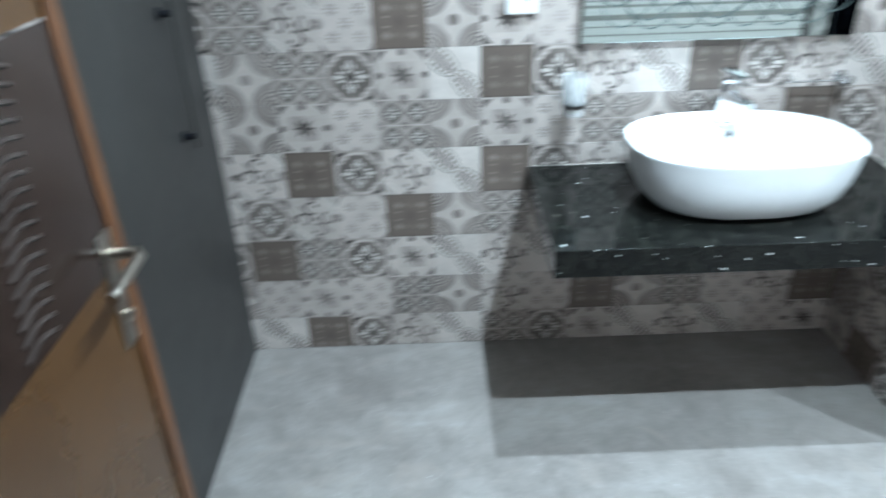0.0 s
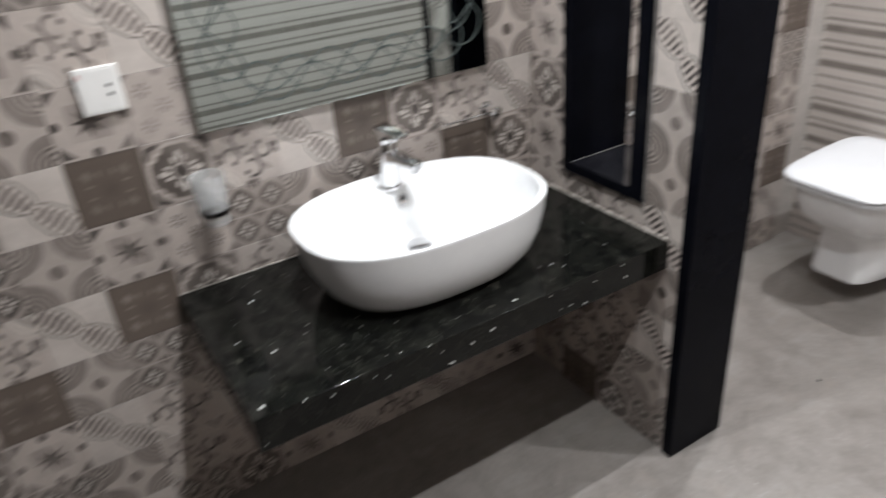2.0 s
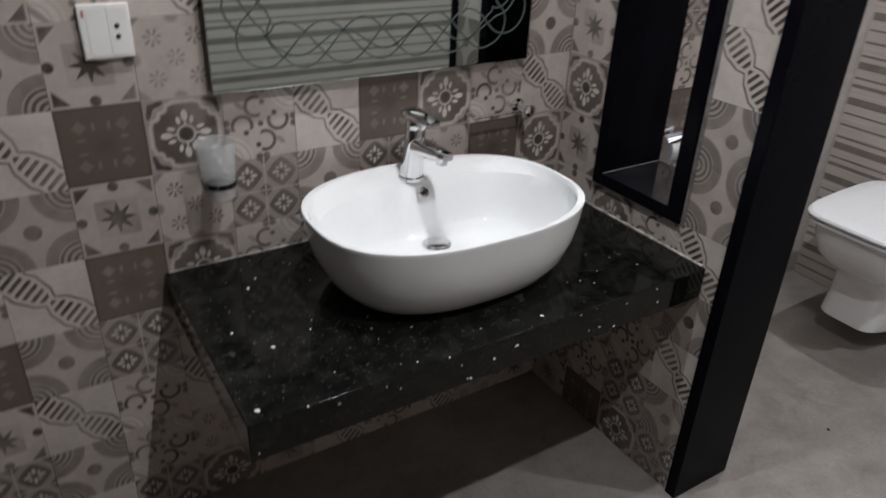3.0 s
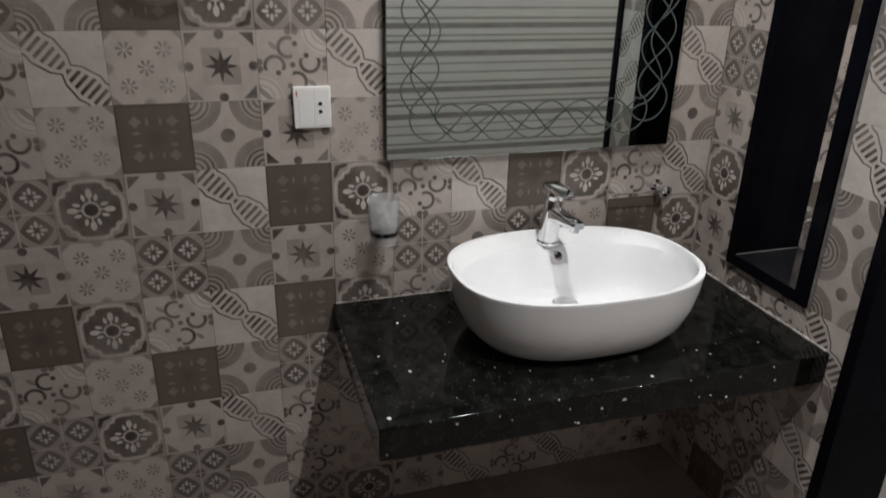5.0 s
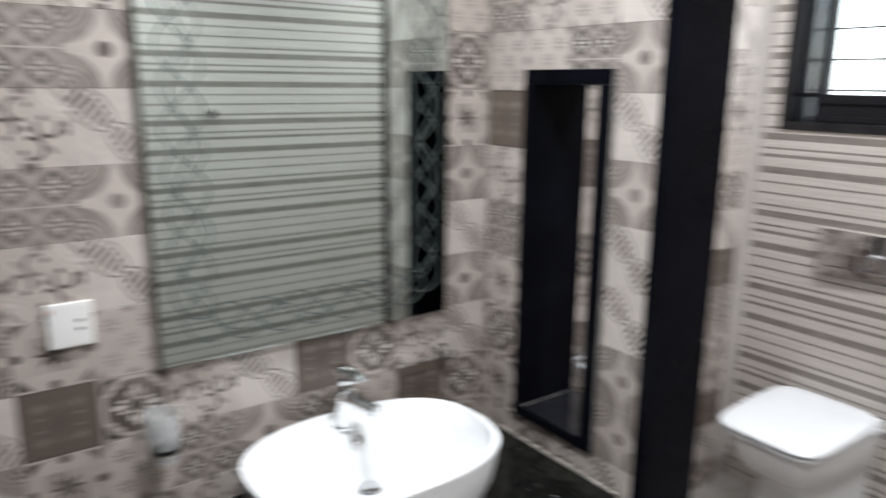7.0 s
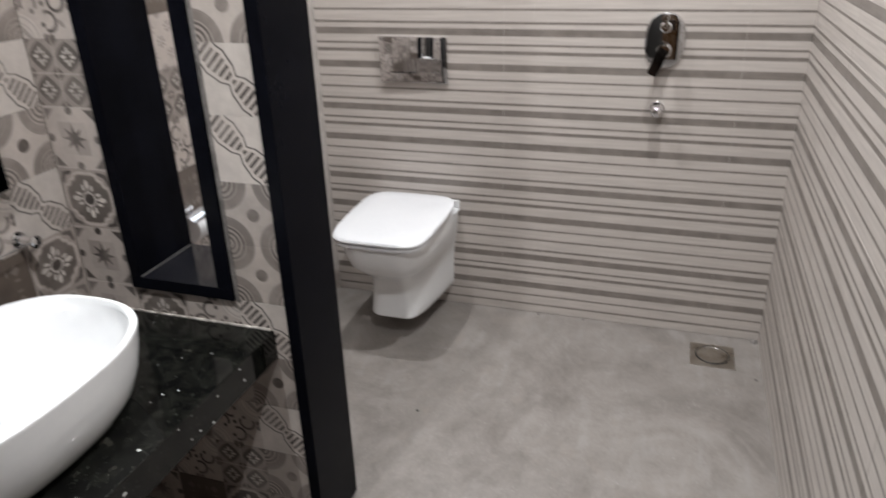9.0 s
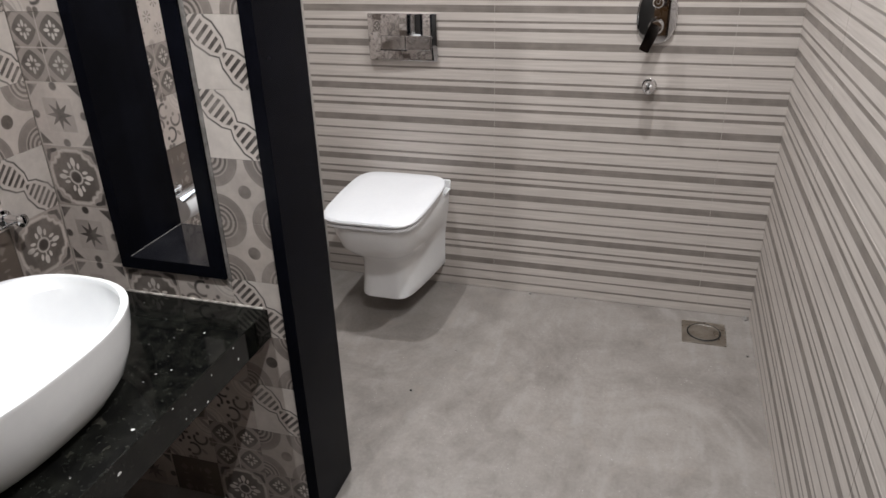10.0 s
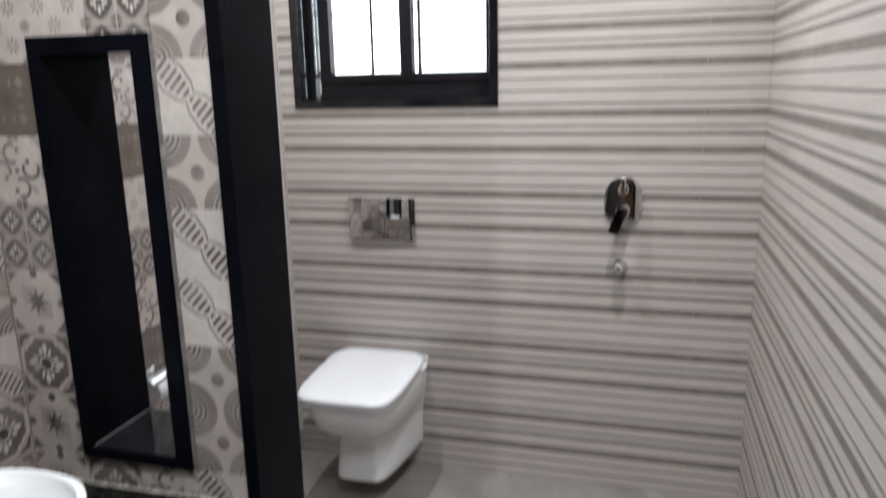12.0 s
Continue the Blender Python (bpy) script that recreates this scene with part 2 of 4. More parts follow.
def floor_material():
    mat, b = blank("cement_floor_tile")
    pos = position(mat)
    big = noise_of(mat, pos, 2.4, 8.0, 0.68, 1.1)
    mid = noise_of(mat, pos, 10.0, 7.0, 0.66, 0.8)
    fine = noise_of(mat, pos, 90.0, 4.0)
    base = mix(mat, ranged(big * 0.5 + mid * 0.35 + fine * 0.15, 0.37, 0.63), (0.152, 0.135, 0.123), (0.270, 0.247, 0.229))
    base = mix(mat, ranged(noise_of(mat, pos, 5.0, 6.0, 0.6, 1.6), 0.56, 0.72) * 0.4, base, (0.275, 0.240, 0.212))
    # dried wipe marks, in streaks
    wipe = mat.node_tree.nodes.new("ShaderNodeMapping")
    wipe.inputs["Scale"].default_value, wipe.inputs["Rotation"].default_value = (2.0, 9.0, 1.0), (0, 0, 0.15)
    link(mat, pos, wipe.inputs[0])
    smear = ranged(noise_of(mat, wipe.outputs[0], 1.8, 6.0, 0.62), 0.50, 0.68) * ranged(big, 0.42, 0.58)
    # grit and cement splashes, thick in patches
    speck = ranged(noise_of(mat, pos, 120.0, 2.0), 0.66, 0.72) * ranged(mid, 0.50, 0.62)
    dark = ranged(noise_of(mat, pos, 16.0, 6.0, 0.7, 0.8), 0.60, 0.70)
    base = mix(mat, dark * 0.22, base, (0.075, 0.066, 0.058))
    link(mat, mix(mat, (smear * 0.14).max(speck * 0.7), base, (0.46, 0.45, 0.44)), b.inputs["Base Color"])
    link(mat, ranged(mid, 0.35, 0.65, 0.34, 0.6).socket, b.inputs["Roughness"])
    bump(mat, b, fine + mid * 0.6, 0.08, 0.001)
    return mat


def granite():
    mat, b = blank("black_granite", 0.12)
    pos = position(mat)
    warp = mat.node_tree.nodes.new("ShaderNodeTexNoise")
    warp.inputs["Scale"].default_value = 60.0
    link(mat, pos, warp.inputs["Vector"])
    shift = mat.node_tree.nodes.new("ShaderNodeVectorMath")
    shift.operation = "MULTIPLY_ADD"
    link(mat, warp.outputs["Color"], shift.inputs[0])
    shift.inputs[1].default_value = (0.012, 0.012, 0.012)
    link(mat, pos, shift.inputs[2])

    def flakes(scale, near, share):
        vor = mat.node_tree.nodes.new("ShaderNodeTexVoronoi")
        vor.inputs["Scale"].default_value = scale
        link(mat, shift.outputs[0], vor.inputs["Vector"])
        sep = mat.node_tree.nodes.new("ShaderNodeSeparateColor")
        link(mat, vor.outputs["Color"], sep.inputs[0])
        size = Ex(mat.node_tree, sep.outputs[1]) * near
        return (Ex(mat.node_tree, vor.outputs["Distance"]) - size).inside(0.03) * ranged(Ex(mat.node_tree, sep.outputs[0]), share, share + 0.01)

    flake = flakes(38.0, 0.17, 0.87).max(flakes(70.0, 0.19, 0.88) * 0.8)
    small = ranged(noise_of(mat, pos, 150.0, 3.0), 0.60, 0.70)
    base = mix(mat, ranged(noise_of(mat, pos, 26.0, 6.0, 0.65), 0.42, 0.66), (0.0032, 0.0033, 0.0032), (0.0115, 0.012, 0.0098))
    base = mix(mat, small * 0.30, base, (0.060, 0.063, 0.052))
    base = mix(mat, ranged(noise_of(mat, shift.outputs[0], 34.0, 2.0), 0.70, 0.74) * 0.25, base, (0.11, 0.105, 0.085))
    # flakes are near white: their sparkle is painted into the base colour
    link(mat, mix(mat, flake, base, (0.85, 0.86, 0.84)), b.inputs["Base Color"])
    link(mat, (flake * 0.3).socket, b.inputs["Metallic"])
    link(mat, ranged(noise_of(mat, pos, 12.0, 3.0), 0.3, 0.7, 0.05, 0.09).socket, b.inputs["Roughness"])
    b.inputs["Specular IOR Level"].default_value = 0.23
    return mat


M_FLOOR, M_GRANITE = floor_material(), granite()
M_GROUT = mottled("tile_grout", (0.42, 0.39, 0.36), (0.52, 0.48, 0.45), (0.8, 0.9), 20.0)
M_PAINT = mottled("white_ceiling_paint", (0.60, 0.59, 0.575), (0.66, 0.65, 0.635), (0.7, 0.85), 2.0)
M_GREY = mottled("dark_grey_laminate", (0.022, 0.0205, 0.0190), (0.031, 0.029, 0.027), (0.42, 0.55), 3.0)
M_BLACK = mottled("black_polished_stone", (0.0026, 0.0028, 0.0042), (0.0048, 0.0052, 0.0082), (0.16, 0.26), 6.0, gloss=0.035)
M_POLISH = mottled("polished_black_granite", (0.006, 0.006, 0.008), (0.012, 0.012, 0.014), (0.06, 0.12), 9.0, gloss=0.5)
M_FRAME = mottled("black_painted_metal", (0.006, 0.006, 0.008), (0.011, 0.011, 0.014), (0.3, 0.42), 8.0, gloss=0.25)
M_CERAMIC = mottled("white_glazed_ceramic", (0.76, 0.765, 0.775), (0.80, 0.805, 0.81), (0.012, 0.03), 3.0, relief=0.01)
M_SEAT = mottled("white_seat_plastic", (0.72, 0.73, 0.755), (0.76, 0.77, 0.79), (0.16, 0.26), 4.0, relief=0.01)
M_PLASTIC = mottled("white_switch_plastic", (0.78, 0.77, 0.75), (0.82, 0.81, 0.79), (0.3, 0.42), 12.0, relief=0.01)
M_CHROME = mottled("polished_chrome", (0.66, 0.66, 0.67), (0.76, 0.76, 0.77), (0.03, 0.06), 10.0, metal=1.0, relief=0.01)
# chrome again, with the tumbler ring's dark reflection put into its colour
M_DARKCHROME = mottled("dark_reflection_chrome", (0.10, 0.10, 0.105), (0.16, 0.16, 0.165), (0.05, 0.1), 10.0, metal=1.0, relief=0.01)
M_STEEL = mottled("worn_steel", (0.34, 0.30, 0.25), (0.48, 0.44, 0.39), (0.25, 0.45), 14.0, metal=1.0, relief=0.05)
M_HOLE = blank("dark_hole", 0.6, color=(0.01, 0.01, 0.01))[0]
M_CAULK = mottled("white_sealant", (0.14, 0.125, 0.11), (0.5, 0.46, 0.42), (0.5, 0.7), 30.0)
M_SMEAR = mottled("grey_sealant", (0.09, 0.082, 0.076), (0.27, 0.25, 0.235), (0.45, 0.65), 24.0)
M_TAN = mottled("tan_wood_veneer", (0.046, 0.022, 0.0074), (0.072, 0.035, 0.0117), (0.22, 0.34), 5.0)
M_EDGE = mottled("orange_wood_edge", (0.075, 0.029, 0.009), (0.105, 0.042, 0.014), (0.35, 0.5), 9.0)
M_DARKWOOD = mottled("dark_brown_veneer", (0.016, 0.010, 0.008), (0.026, 0.016, 0.012), (0.12, 0.2), 5.0)
M_RIPPLE = mottled("ripple_veneer", (0.026, 0.018, 0.015), (0.04, 0.029, 0.024), (0.3, 0.4), 9.0)
M_RED = blank("red_mark", 0.5, color=(0.5, 0.03, 0.02))[0]
M_ETCH = blank("etched_line", 0.55, color=(0.072, 0.088, 0.084))[0]
M_RIM = blank("mirror_edge", 0.25, color=(0.10, 0.085, 0.07))[0]


def mirror_material(name, tint):
    mat, b = blank(name, 0.02, 1.0, tint)
    link(mat, ranged(noise_of(mat, position(mat), 2.0, 2.0), 0.3, 0.7, 0.015, 0.03).socket, b.inputs["Roughness"])
    return mat


M_MIRROR = mirror_material("green_tinted_mirror", (0.61, 0.685, 0.675))


def glass(name, color, rough, weight=1.0):
    mat, b = blank(name, rough, 0.0, color)
    b.inputs["Transmission Weight"].default_value = weight
    b.inputs["IOR"].default_value = 1.45
    return mat


M_GLASS = glass("window_glass", (0.97, 0.98, 0.98), 0.0)
M_FROST, frost = blank("frosted_glass", 0.38, 0.0, (0.76, 0.77, 0.77))
frost.inputs["Alpha"].default_value = 0.28
M_GLOW = bpy.data.materials.new("lamp_glow")
M_GLOW.use_nodes = True
M_GLOW.node_tree.nodes["Principled BSDF"].inputs["Emission Color"].default_value = rgb(LAMP_COLOR)
M_GLOW.node_tree.nodes["Principled BSDF"].inputs["Emission Strength"].default_value = 350.0


# ---- mesh helpers ----
def finish(name, bm, material, smooth=False):
    me = bpy.data.meshes.new(name)
    bmesh.ops.recalc_face_normals(bm, faces=bm.faces)
    bm.to_mesh(me)
    bm.free()
    me.materials.append(material)
    if smooth:
        me.shade_smooth()
        me.set_sharp_from_angle(angle=radians(38))
        # the flat sides of bevelled boxes stay flat
        for face in me.polygons:
            if len(face.vertices) == 4 and max(abs(v) for v in face.normal) > 0.99999:
                face.use_smooth = False
    return me


def part(name, bm, material, parent=None, label="", smooth=True):
    ob = new(name, finish(name, bm, material, smooth))
    if parent:
        ob.parent = parent
        ob.matrix_parent_inverse = parent.matrix_world.inverted()
    return tagged(ob, label)


def thing(name, at, label, category, group="", kind=""):
    ob = new(name)
    ob.empty_display_size = 0.05
    ob.matrix_world = Matrix.Translation(at)
    return tagged(ob, label, category, group, kind)


def box(lo, hi, bevel=0.0, segments=2, bm=None):
    own = bmesh.new()
    bmesh.ops.create_cube(own, size=1.0)
    lo, hi = Vector(lo), Vector(hi)
    for v in own.verts:
        v.co = Vector([lo[i] + (v.co[i] + 0.5) * (hi[i] - lo[i]) for i in range(3)])
    if bevel:
        bmesh.ops.bevel(own, geom=own.edges[:], offset=bevel, segments=segments, affect="EDGES", profile=0.5)
    if bm is None:
        return own
    me = bpy.data.meshes.new("temp")
    own.to_mesh(me)
    own.free()
    bm.from_mesh(me)
    bpy.data.meshes.remove(me)
    return bm


def loft(loops, cap_start=True, cap_end=True, closed=True, bm=None):
    """Joins loops of points, each as long as the next, into one skin."""
    bm = bm or bmesh.new()
    rows = [[bm.verts.new(p) for p in loop] for loop in loops]
    n = len(rows[0])
    for a, b in zip(rows, rows[1:]):
        for i in range(n if closed else n - 1):
            j = (i + 1) % n
            bm.faces.new((a[i], a[j], b[j], b[i]))
    if cap_start:
        bm.faces.new(rows[0])
    if cap_end:
        bm.faces.new(rows[-1])
    return bm


def circle(centre, axis, r, n=24):
    axis = Vector(axis).normalized()
    side = axis.orthogonal().normalized()
    up = axis.cross(side)
    c = Vector(centre)
    return [c + side * (r * math.cos(2 * math.pi * i / n)) + up * (r * math.sin(2 * math.pi * i / n)) for i in range(n)]


def lathe(centre, axis, profile, n=28, bm=None, caps=True):
    """A turned body: profile of (distance along the axis, radius)."""
    axis, c = Vector(axis).normalized(), Vector(centre)
    return loft([circle(c + axis * d, axis, max(r, 1e-4), n) for d, r in profile], caps, caps, bm=bm)


def tube(points, r, n=10, closed=False, bm=None):
    points = [Vector(p) for p in points]
    loops, count = [], len(points)
    up = None
    for i, p in enumerate(points):
        a = points[(i - 1) % count] if closed or i else p
        c = points[(i + 1) % count] if closed or i < count - 1 else p
        d = (c - a).normalized()
        up = d.orthogonal().normalized() if up is None else (up - d * up.dot(d)).normalized()
        s = d.cross(up)
        loops.append([p + up * (r * math.cos(2 * math.pi * k / n)) + s * (r * math.sin(2 * math.pi * k / n)) for k in range(n)])
    if closed:
        loops.append(loops[0])
        bm = loft(loops, False, False, bm=bm)
        bmesh.ops.remove_doubles(bm, verts=bm.verts, dist=1e-5)
        return bm
    return loft(loops, bm=bm)


def superloop(cx, cy, z, a, b, power=2.6, n=56):
    """A rounded-rectangle or oval loop in the level z."""
    pts = []
    for i in range(n):
        t = 2 * math.pi * i / n
        c, s = math.cos(t), math.sin(t)
        pts.append(Vector((cx + a * math.copysign(abs(c) ** (2 / power), c), cy + b * math.copysign(abs(s) ** (2 / power), s), z)))
    return pts


# ---- the room ----
XL, XP, XPB, XT, YB = -0.94, 1.05, 1.242, 2.434, -1.800
TH = 0.008
PART_END = -0.577
DOOR_L, DOOR_R, DOOR_H = -0.80, 0.02, 2.08
WIN_Y0, WIN_Y1, WIN_Z0, WIN_Z1 = -0.880, -0.062, 1.486, 2.27
NI_Y0, NI_Y1, NI_Z0, NI_Z1 = -0.405, -0.180, 0.757, 1.645


def structure(name, bm, material, label, category):
    return tagged(part(name, bm, material, smooth=False), label, category, kind="structure")


floor = structure("floor", box((XL - 0.15, YB - 1.6, -0.12), (XT + 0.2, 0.15, 0.0)), M_FLOOR, "worn grey cement-look bathroom floor", "floor")
structure("ceiling", box((XL - 0.15, YB - 1.6, CEIL), (XT + 0.2, 0.15, CEIL + 0.12)), M_PAINT, "plain white painted ceiling", "ceiling")
wall_north = structure("wall_north", box((XL - 0.15, TH, 0), (XT + 0.2, 0.15, CEIL)), M_GROUT, "tiled vanity wall with patterned beige tiles", "wall")
structure("wall_west", box((XL - 0.15, YB, 0), (XL, TH, CEIL)), M_GREY, "plain dark grey laminate side wall", "wall")

bm = bmesh.new()
box((XT + TH, YB - 0.15, 0), (XT + 0.2, TH, WIN_Z0), bm=bm)
box((XT + TH, YB - 0.15, WIN_Z1), (XT + 0.2, TH, CEIL), bm=bm)
box((XT + TH, YB - 0.15, WIN_Z0), (XT + 0.2, WIN_Y0, WIN_Z1), bm=bm)
box((XT + TH, WIN_Y1, WIN_Z0), (XT + 0.2, TH, WIN_Z1), bm=bm)
wall_east = structure("wall_east", bm, M_GROUT, "striped beige tiled toilet wall with a window", "wall")

bm = bmesh.new()
box((DOOR_R, YB - 0.15, 0), (XT + TH, YB - TH, CEIL), bm=bm)
box((XL - 0.15, YB - 0.15, 0), (DOOR_L, YB - TH, CEIL), bm=bm)
box((DOOR_L, YB - 0.15, DOOR_H), (DOOR_R, YB - TH, CEIL), bm=bm)
wall_south = structure("wall_south", bm, M_GROUT, "striped beige tiled wall with the doorway", "wall")

# the partition, with its slot cut through
bm = bmesh.new()
x0, x1, y0 = XP + TH, XPB - TH, PART_END
box((x0, y0, 0), (x1, TH, NI_Z0), bm=bm)
box((x0, y0, NI_Z1), (x1, TH, CEIL), bm=bm)
box((x0, y0, NI_Z0), (x1, NI_Y0, NI_Z1), bm=bm)
box((x0, NI_Y1, NI_Z0), (x1, TH, NI_Z1), bm=bm)
wall_partition = structure("wall_partition", bm, M_GROUT, "tiled partition wall between vanity and toilet", "wall")

# hall behind the doorway
bm = bmesh.new()
box((XL - 0.15, YB - 1.7, 0), (XT + 0.2, YB - 1.6, CEIL), bm=bm)
box((XL - 0.25, YB - 1.6, 0), (XL - 0.15, YB - 0.15, CEIL), bm=bm)
box((0.75, YB - 1.6, 0), (0.85, YB - 0.15, CEIL), bm=bm)
structure("wall_hall", bm, M_PAINT, "plain white painted hall walls", "wall")

# ground outside the window
structure("ground", box((XT + 0.25, -150, -0.6), (200, 150, -0.5)), mottled("outdoor_ground", (0.22, 0.2, 0.17), (0.3, 0.28, 0.24), (0.8, 0.9), 0.5), "pale bare ground outdoors", "ground")

# door frame and open door
frame_door = thing("door_frame", (DOOR_L, YB, 0), "dark brown wooden door frame round the doorway", "door frame", kind="structure")
part("jamb", box((DOOR_L - 0.03, YB - 0.165, 0), (DOOR_L + 0.035, YB + 0.012, DOOR_H), 0.004), M_DARKWOOD, frame_door)
part("jamb", box((DOOR_R - 0.035, YB - 0.165, 0), (DOOR_R + 0.03, YB + 0.012, DOOR_H), 0.004), M_DARKWOOD, frame_door)
part("lintel", box((DOOR_L + 0.035, YB - 0.165, DOOR_H - 0.04), (DOOR_R - 0.035, YB + 0.012, DOOR_H + 0.03), 0.004), M_DARKWOOD, frame_door)


def open_door():
    """The leaf stands along +y, its outer face towards +x."""
    hinge, width, thick, high = Vector((-0.765, YB + 0.02, 0)), 0.69, 0.036, 2.03
    root = thing("door_leaf", hinge, "open glossy tan and dark brown veneered door with lever handle", "door")
    x1 = hinge.x
    x0, ya, yb = x1 - thick, hinge.y, hinge.y + width
    part("panel", box((x0 + 0.004, ya, 0.008), (x1 - 0.004, yb - 0.012, high), 0.002), M_TAN, root, "tan wood veneer core")
    part("inner_skin", box((x0, ya, 0.008), (x0 + 0.004, yb - 0.012, high)), M_GREY, root, "dark grey inner face")
    part("edge_strip", box((x0, yb - 0.012, 0.008), (x1, yb, high), 0.003), M_EDGE, root, "orange-brown wooden edge band")
    part("outer_skin", box((x1 - 0.004, ya, 0.008), (x1, yb - 0.012, high)), M_TAN, root, "tan veneer outer face")
    part("lipping", box((x1, yb - 0.034, 0.008), (x1 + 0.007, yb, high), 0.003), M_EDGE, root, "orange-brown raised edge lipping")
    part("inlay", box((x1, ya + 0.06, 1.0), (x1 + 0.002, yb - 0.0345, 1.347)), M_DARKWOOD, root, "dark brown glossy band")
    part("inlay_line", box((x1, ya + 0.06, 1.3475), (x1 + 0.003, yb - 0.0345, 1.352)), M_CHROME, root, "thin bright inlaid line")
    for i in range(17):
        z = 1.015 + i * 0.019
        y = yb - 0.255 + i * 0.0045
        pts = [(x1 + 0.002, y - 0.035 + 0.07 * k / 8, z + 0.008 * math.sin(k / 8 * math.pi)) for k in range(9)]
        part("ripple", tube(pts, 0.0035, 6), M_RIPPLE, root)
    # handles on both faces
    for side, fx in ((1, x1), (-1, x0)):
        h = part("handle_plate", box((min(fx, fx + side * 0.006), yb - 0.070, 0.87), (max(fx, fx + side * 0.006), yb - 0.030, 1.06), 0.0025), M_STEEL, root, "brushed steel back plate")
        part("lever", tube([(fx, yb - 0.050, 1.025), (fx + side * 0.045, yb - 0.050, 1.025), (fx + side * 0.052, yb - 0.060, 1.025), (fx + side * 0.052, yb - 0.165, 1.02)], 0.009, 10), M_STEEL, h, "steel lever")
        part("key_cylinder", lathe((fx, yb - 0.050, 0.92), (side, 0, 0), [(0, 0.011), (0.014, 0.011), (0.016, 0.008)], 16), M_STEEL, h)
    part("lock_plate", box((x0 + 0.007, yb, 0.87), (x1 - 0.007, yb + 0.0015, 1.06)), M_STEEL, root, "steel lock face plate")
    for z in (0.25, 1.0, 1.8):
        part("hinge", lathe((x1 + 0.004, ya - 0.006, z), (0, 0, 1), [(0, 0.007), (0.1, 0.007)], 12), M_STEEL, root, "steel hinge")


open_door()


def pull_handle():
    root = thing("pull_handle", (XL, -0.25, 1.0), "slim vertical grey pull handle on dark wall panel", "handle")
    part("bar", tube([(XL + 0.03, -0.25, 0.85), (XL + 0.03, -0.25, 1.22)], 0.005, 10), M_GREY, root, "grey bar")
    for z in (0.88, 1.19):
        part("mount", lathe((XL, -0.25, z), (1, 0, 0), [(0, 0.016), (0.006, 0.016), (0.008, 0.009), (0.030, 0.009)], 16), M_FRAME, root, "black mount")


pull_handle()

# black end post of the partition
post = thing("partition_post", (XP, PART_END, 0), "polished black stone post capping the partition end", "post", kind="structure")
part("end_slab", box((XP - 0.006, PART_END - 0.032, 0), (XPB + 0.006, PART_END - 0.0005, CEIL), 0.0015), M_BLACK, post)


def slot():
    root = thing("framed_slot", (XP, -0.3, NI_Z0), "tall narrow black framed slot through the tiled partition", "wall opening", kind="structure")
    o0, o1, p0, p1 = -0.443, -0.152, 0.728, 1.680
    for xa, xb in ((XP - 0.008, XP + 0.004), (XPB - 0.004, XPB + 0.008)):
        part("frame_rail", box((xa, o0, p0), (xb, o1, NI_Z0), 0.0005), M_BLACK, root)
        part("frame_rail", box((xa, o0, NI_Z1), (xb, o1, p1), 0.0005), M_BLACK, root)
        part("frame_stile", box((xa, o0, NI_Z0 + 0.0005), (xb, NI_Y0, NI_Z1 - 0.0005), 0.0005), M_BLACK, root)
        part("frame_stile", box((xa, NI_Y1, NI_Z0 + 0.0005), (xb, o1, NI_Z1 - 0.0005), 0.0005), M_BLACK, root)
    part("sealant_bead", box((XP - 0.0016, o0 - 0.011, p0 - 0.004), (XP + 0.004, o0 - 0.0002, p1), 0.0007, 1), M_SMEAR, root, "smeared grey sealant line")
    part("sealant_bead", tube([(XP - 0.004, NI_Y1 - 0.003, NI_Z0 + 0.0024), (XPB + 0.004, NI_Y1 - 0.003, NI_Z0 + 0.0024)], 0.0009, 6), M_SMEAR, root, "thin grey sealant line")
    xb, d = XP - 0.0075, XPB + 0.0075
    part("lining", box((xb, NI_Y0 + 0.0003, NI_Z0 + 0.0003), (d, NI_Y1 - 0.0003, NI_Z0 + 0.002)), M_POLISH, root, "glossy black slot base", False)
    part("lining", box((xb, NI_Y0 + 0.0003, NI_Z1 - 0.002), (d, NI_Y1 - 0.0003, NI_Z1 - 0.0003)), M_BLACK, root, "", False)
    part("lining", box((xb, NI_Y0 + 0.0003, NI_Z0 + 0.002), (d, NI_Y0 + 0.002, NI_Z1 - 0.002)), M_BLACK, root, "", False)
    part("lining", box((xb, NI_Y1 - 0.002, NI_Z0 + 0.002), (d, NI_Y1 - 0.0003, NI_Z1 - 0.002)), M_BLACK, root, "", False)


slot()


# ---- vanity ----
CT, CB, CF = 0.657, 0.580, -0.537


def counter():
    root = thing("vanity_counter", (0.5, 0, CB), "speckled black granite vanity counter fixed to tiled walls", "counter")
    part("slab", box((-0.008, CF, CB), (XP, 0, CT), 0.0028, 3), M_GRANITE, root)
    part("sealant_bead", tube([(XP - 0.002, CF + 0.01, CT + 0.001), (XP - 0.002, -0.002, CT + 0.001)], 0.0036, 8), M_CAULK, root, "whitish sealant line")
    part("sealant_bead", tube([(0.0, -0.002, CT + 0.001), (XP - 0.005, -0.002, CT + 0.001)], 0.0018, 8), M_CAULK, root, "whitish sealant line")


counter()

BX, BY, BA, BB, RIM = 0.523, -0.262, 0.300, 0.214, 0.831


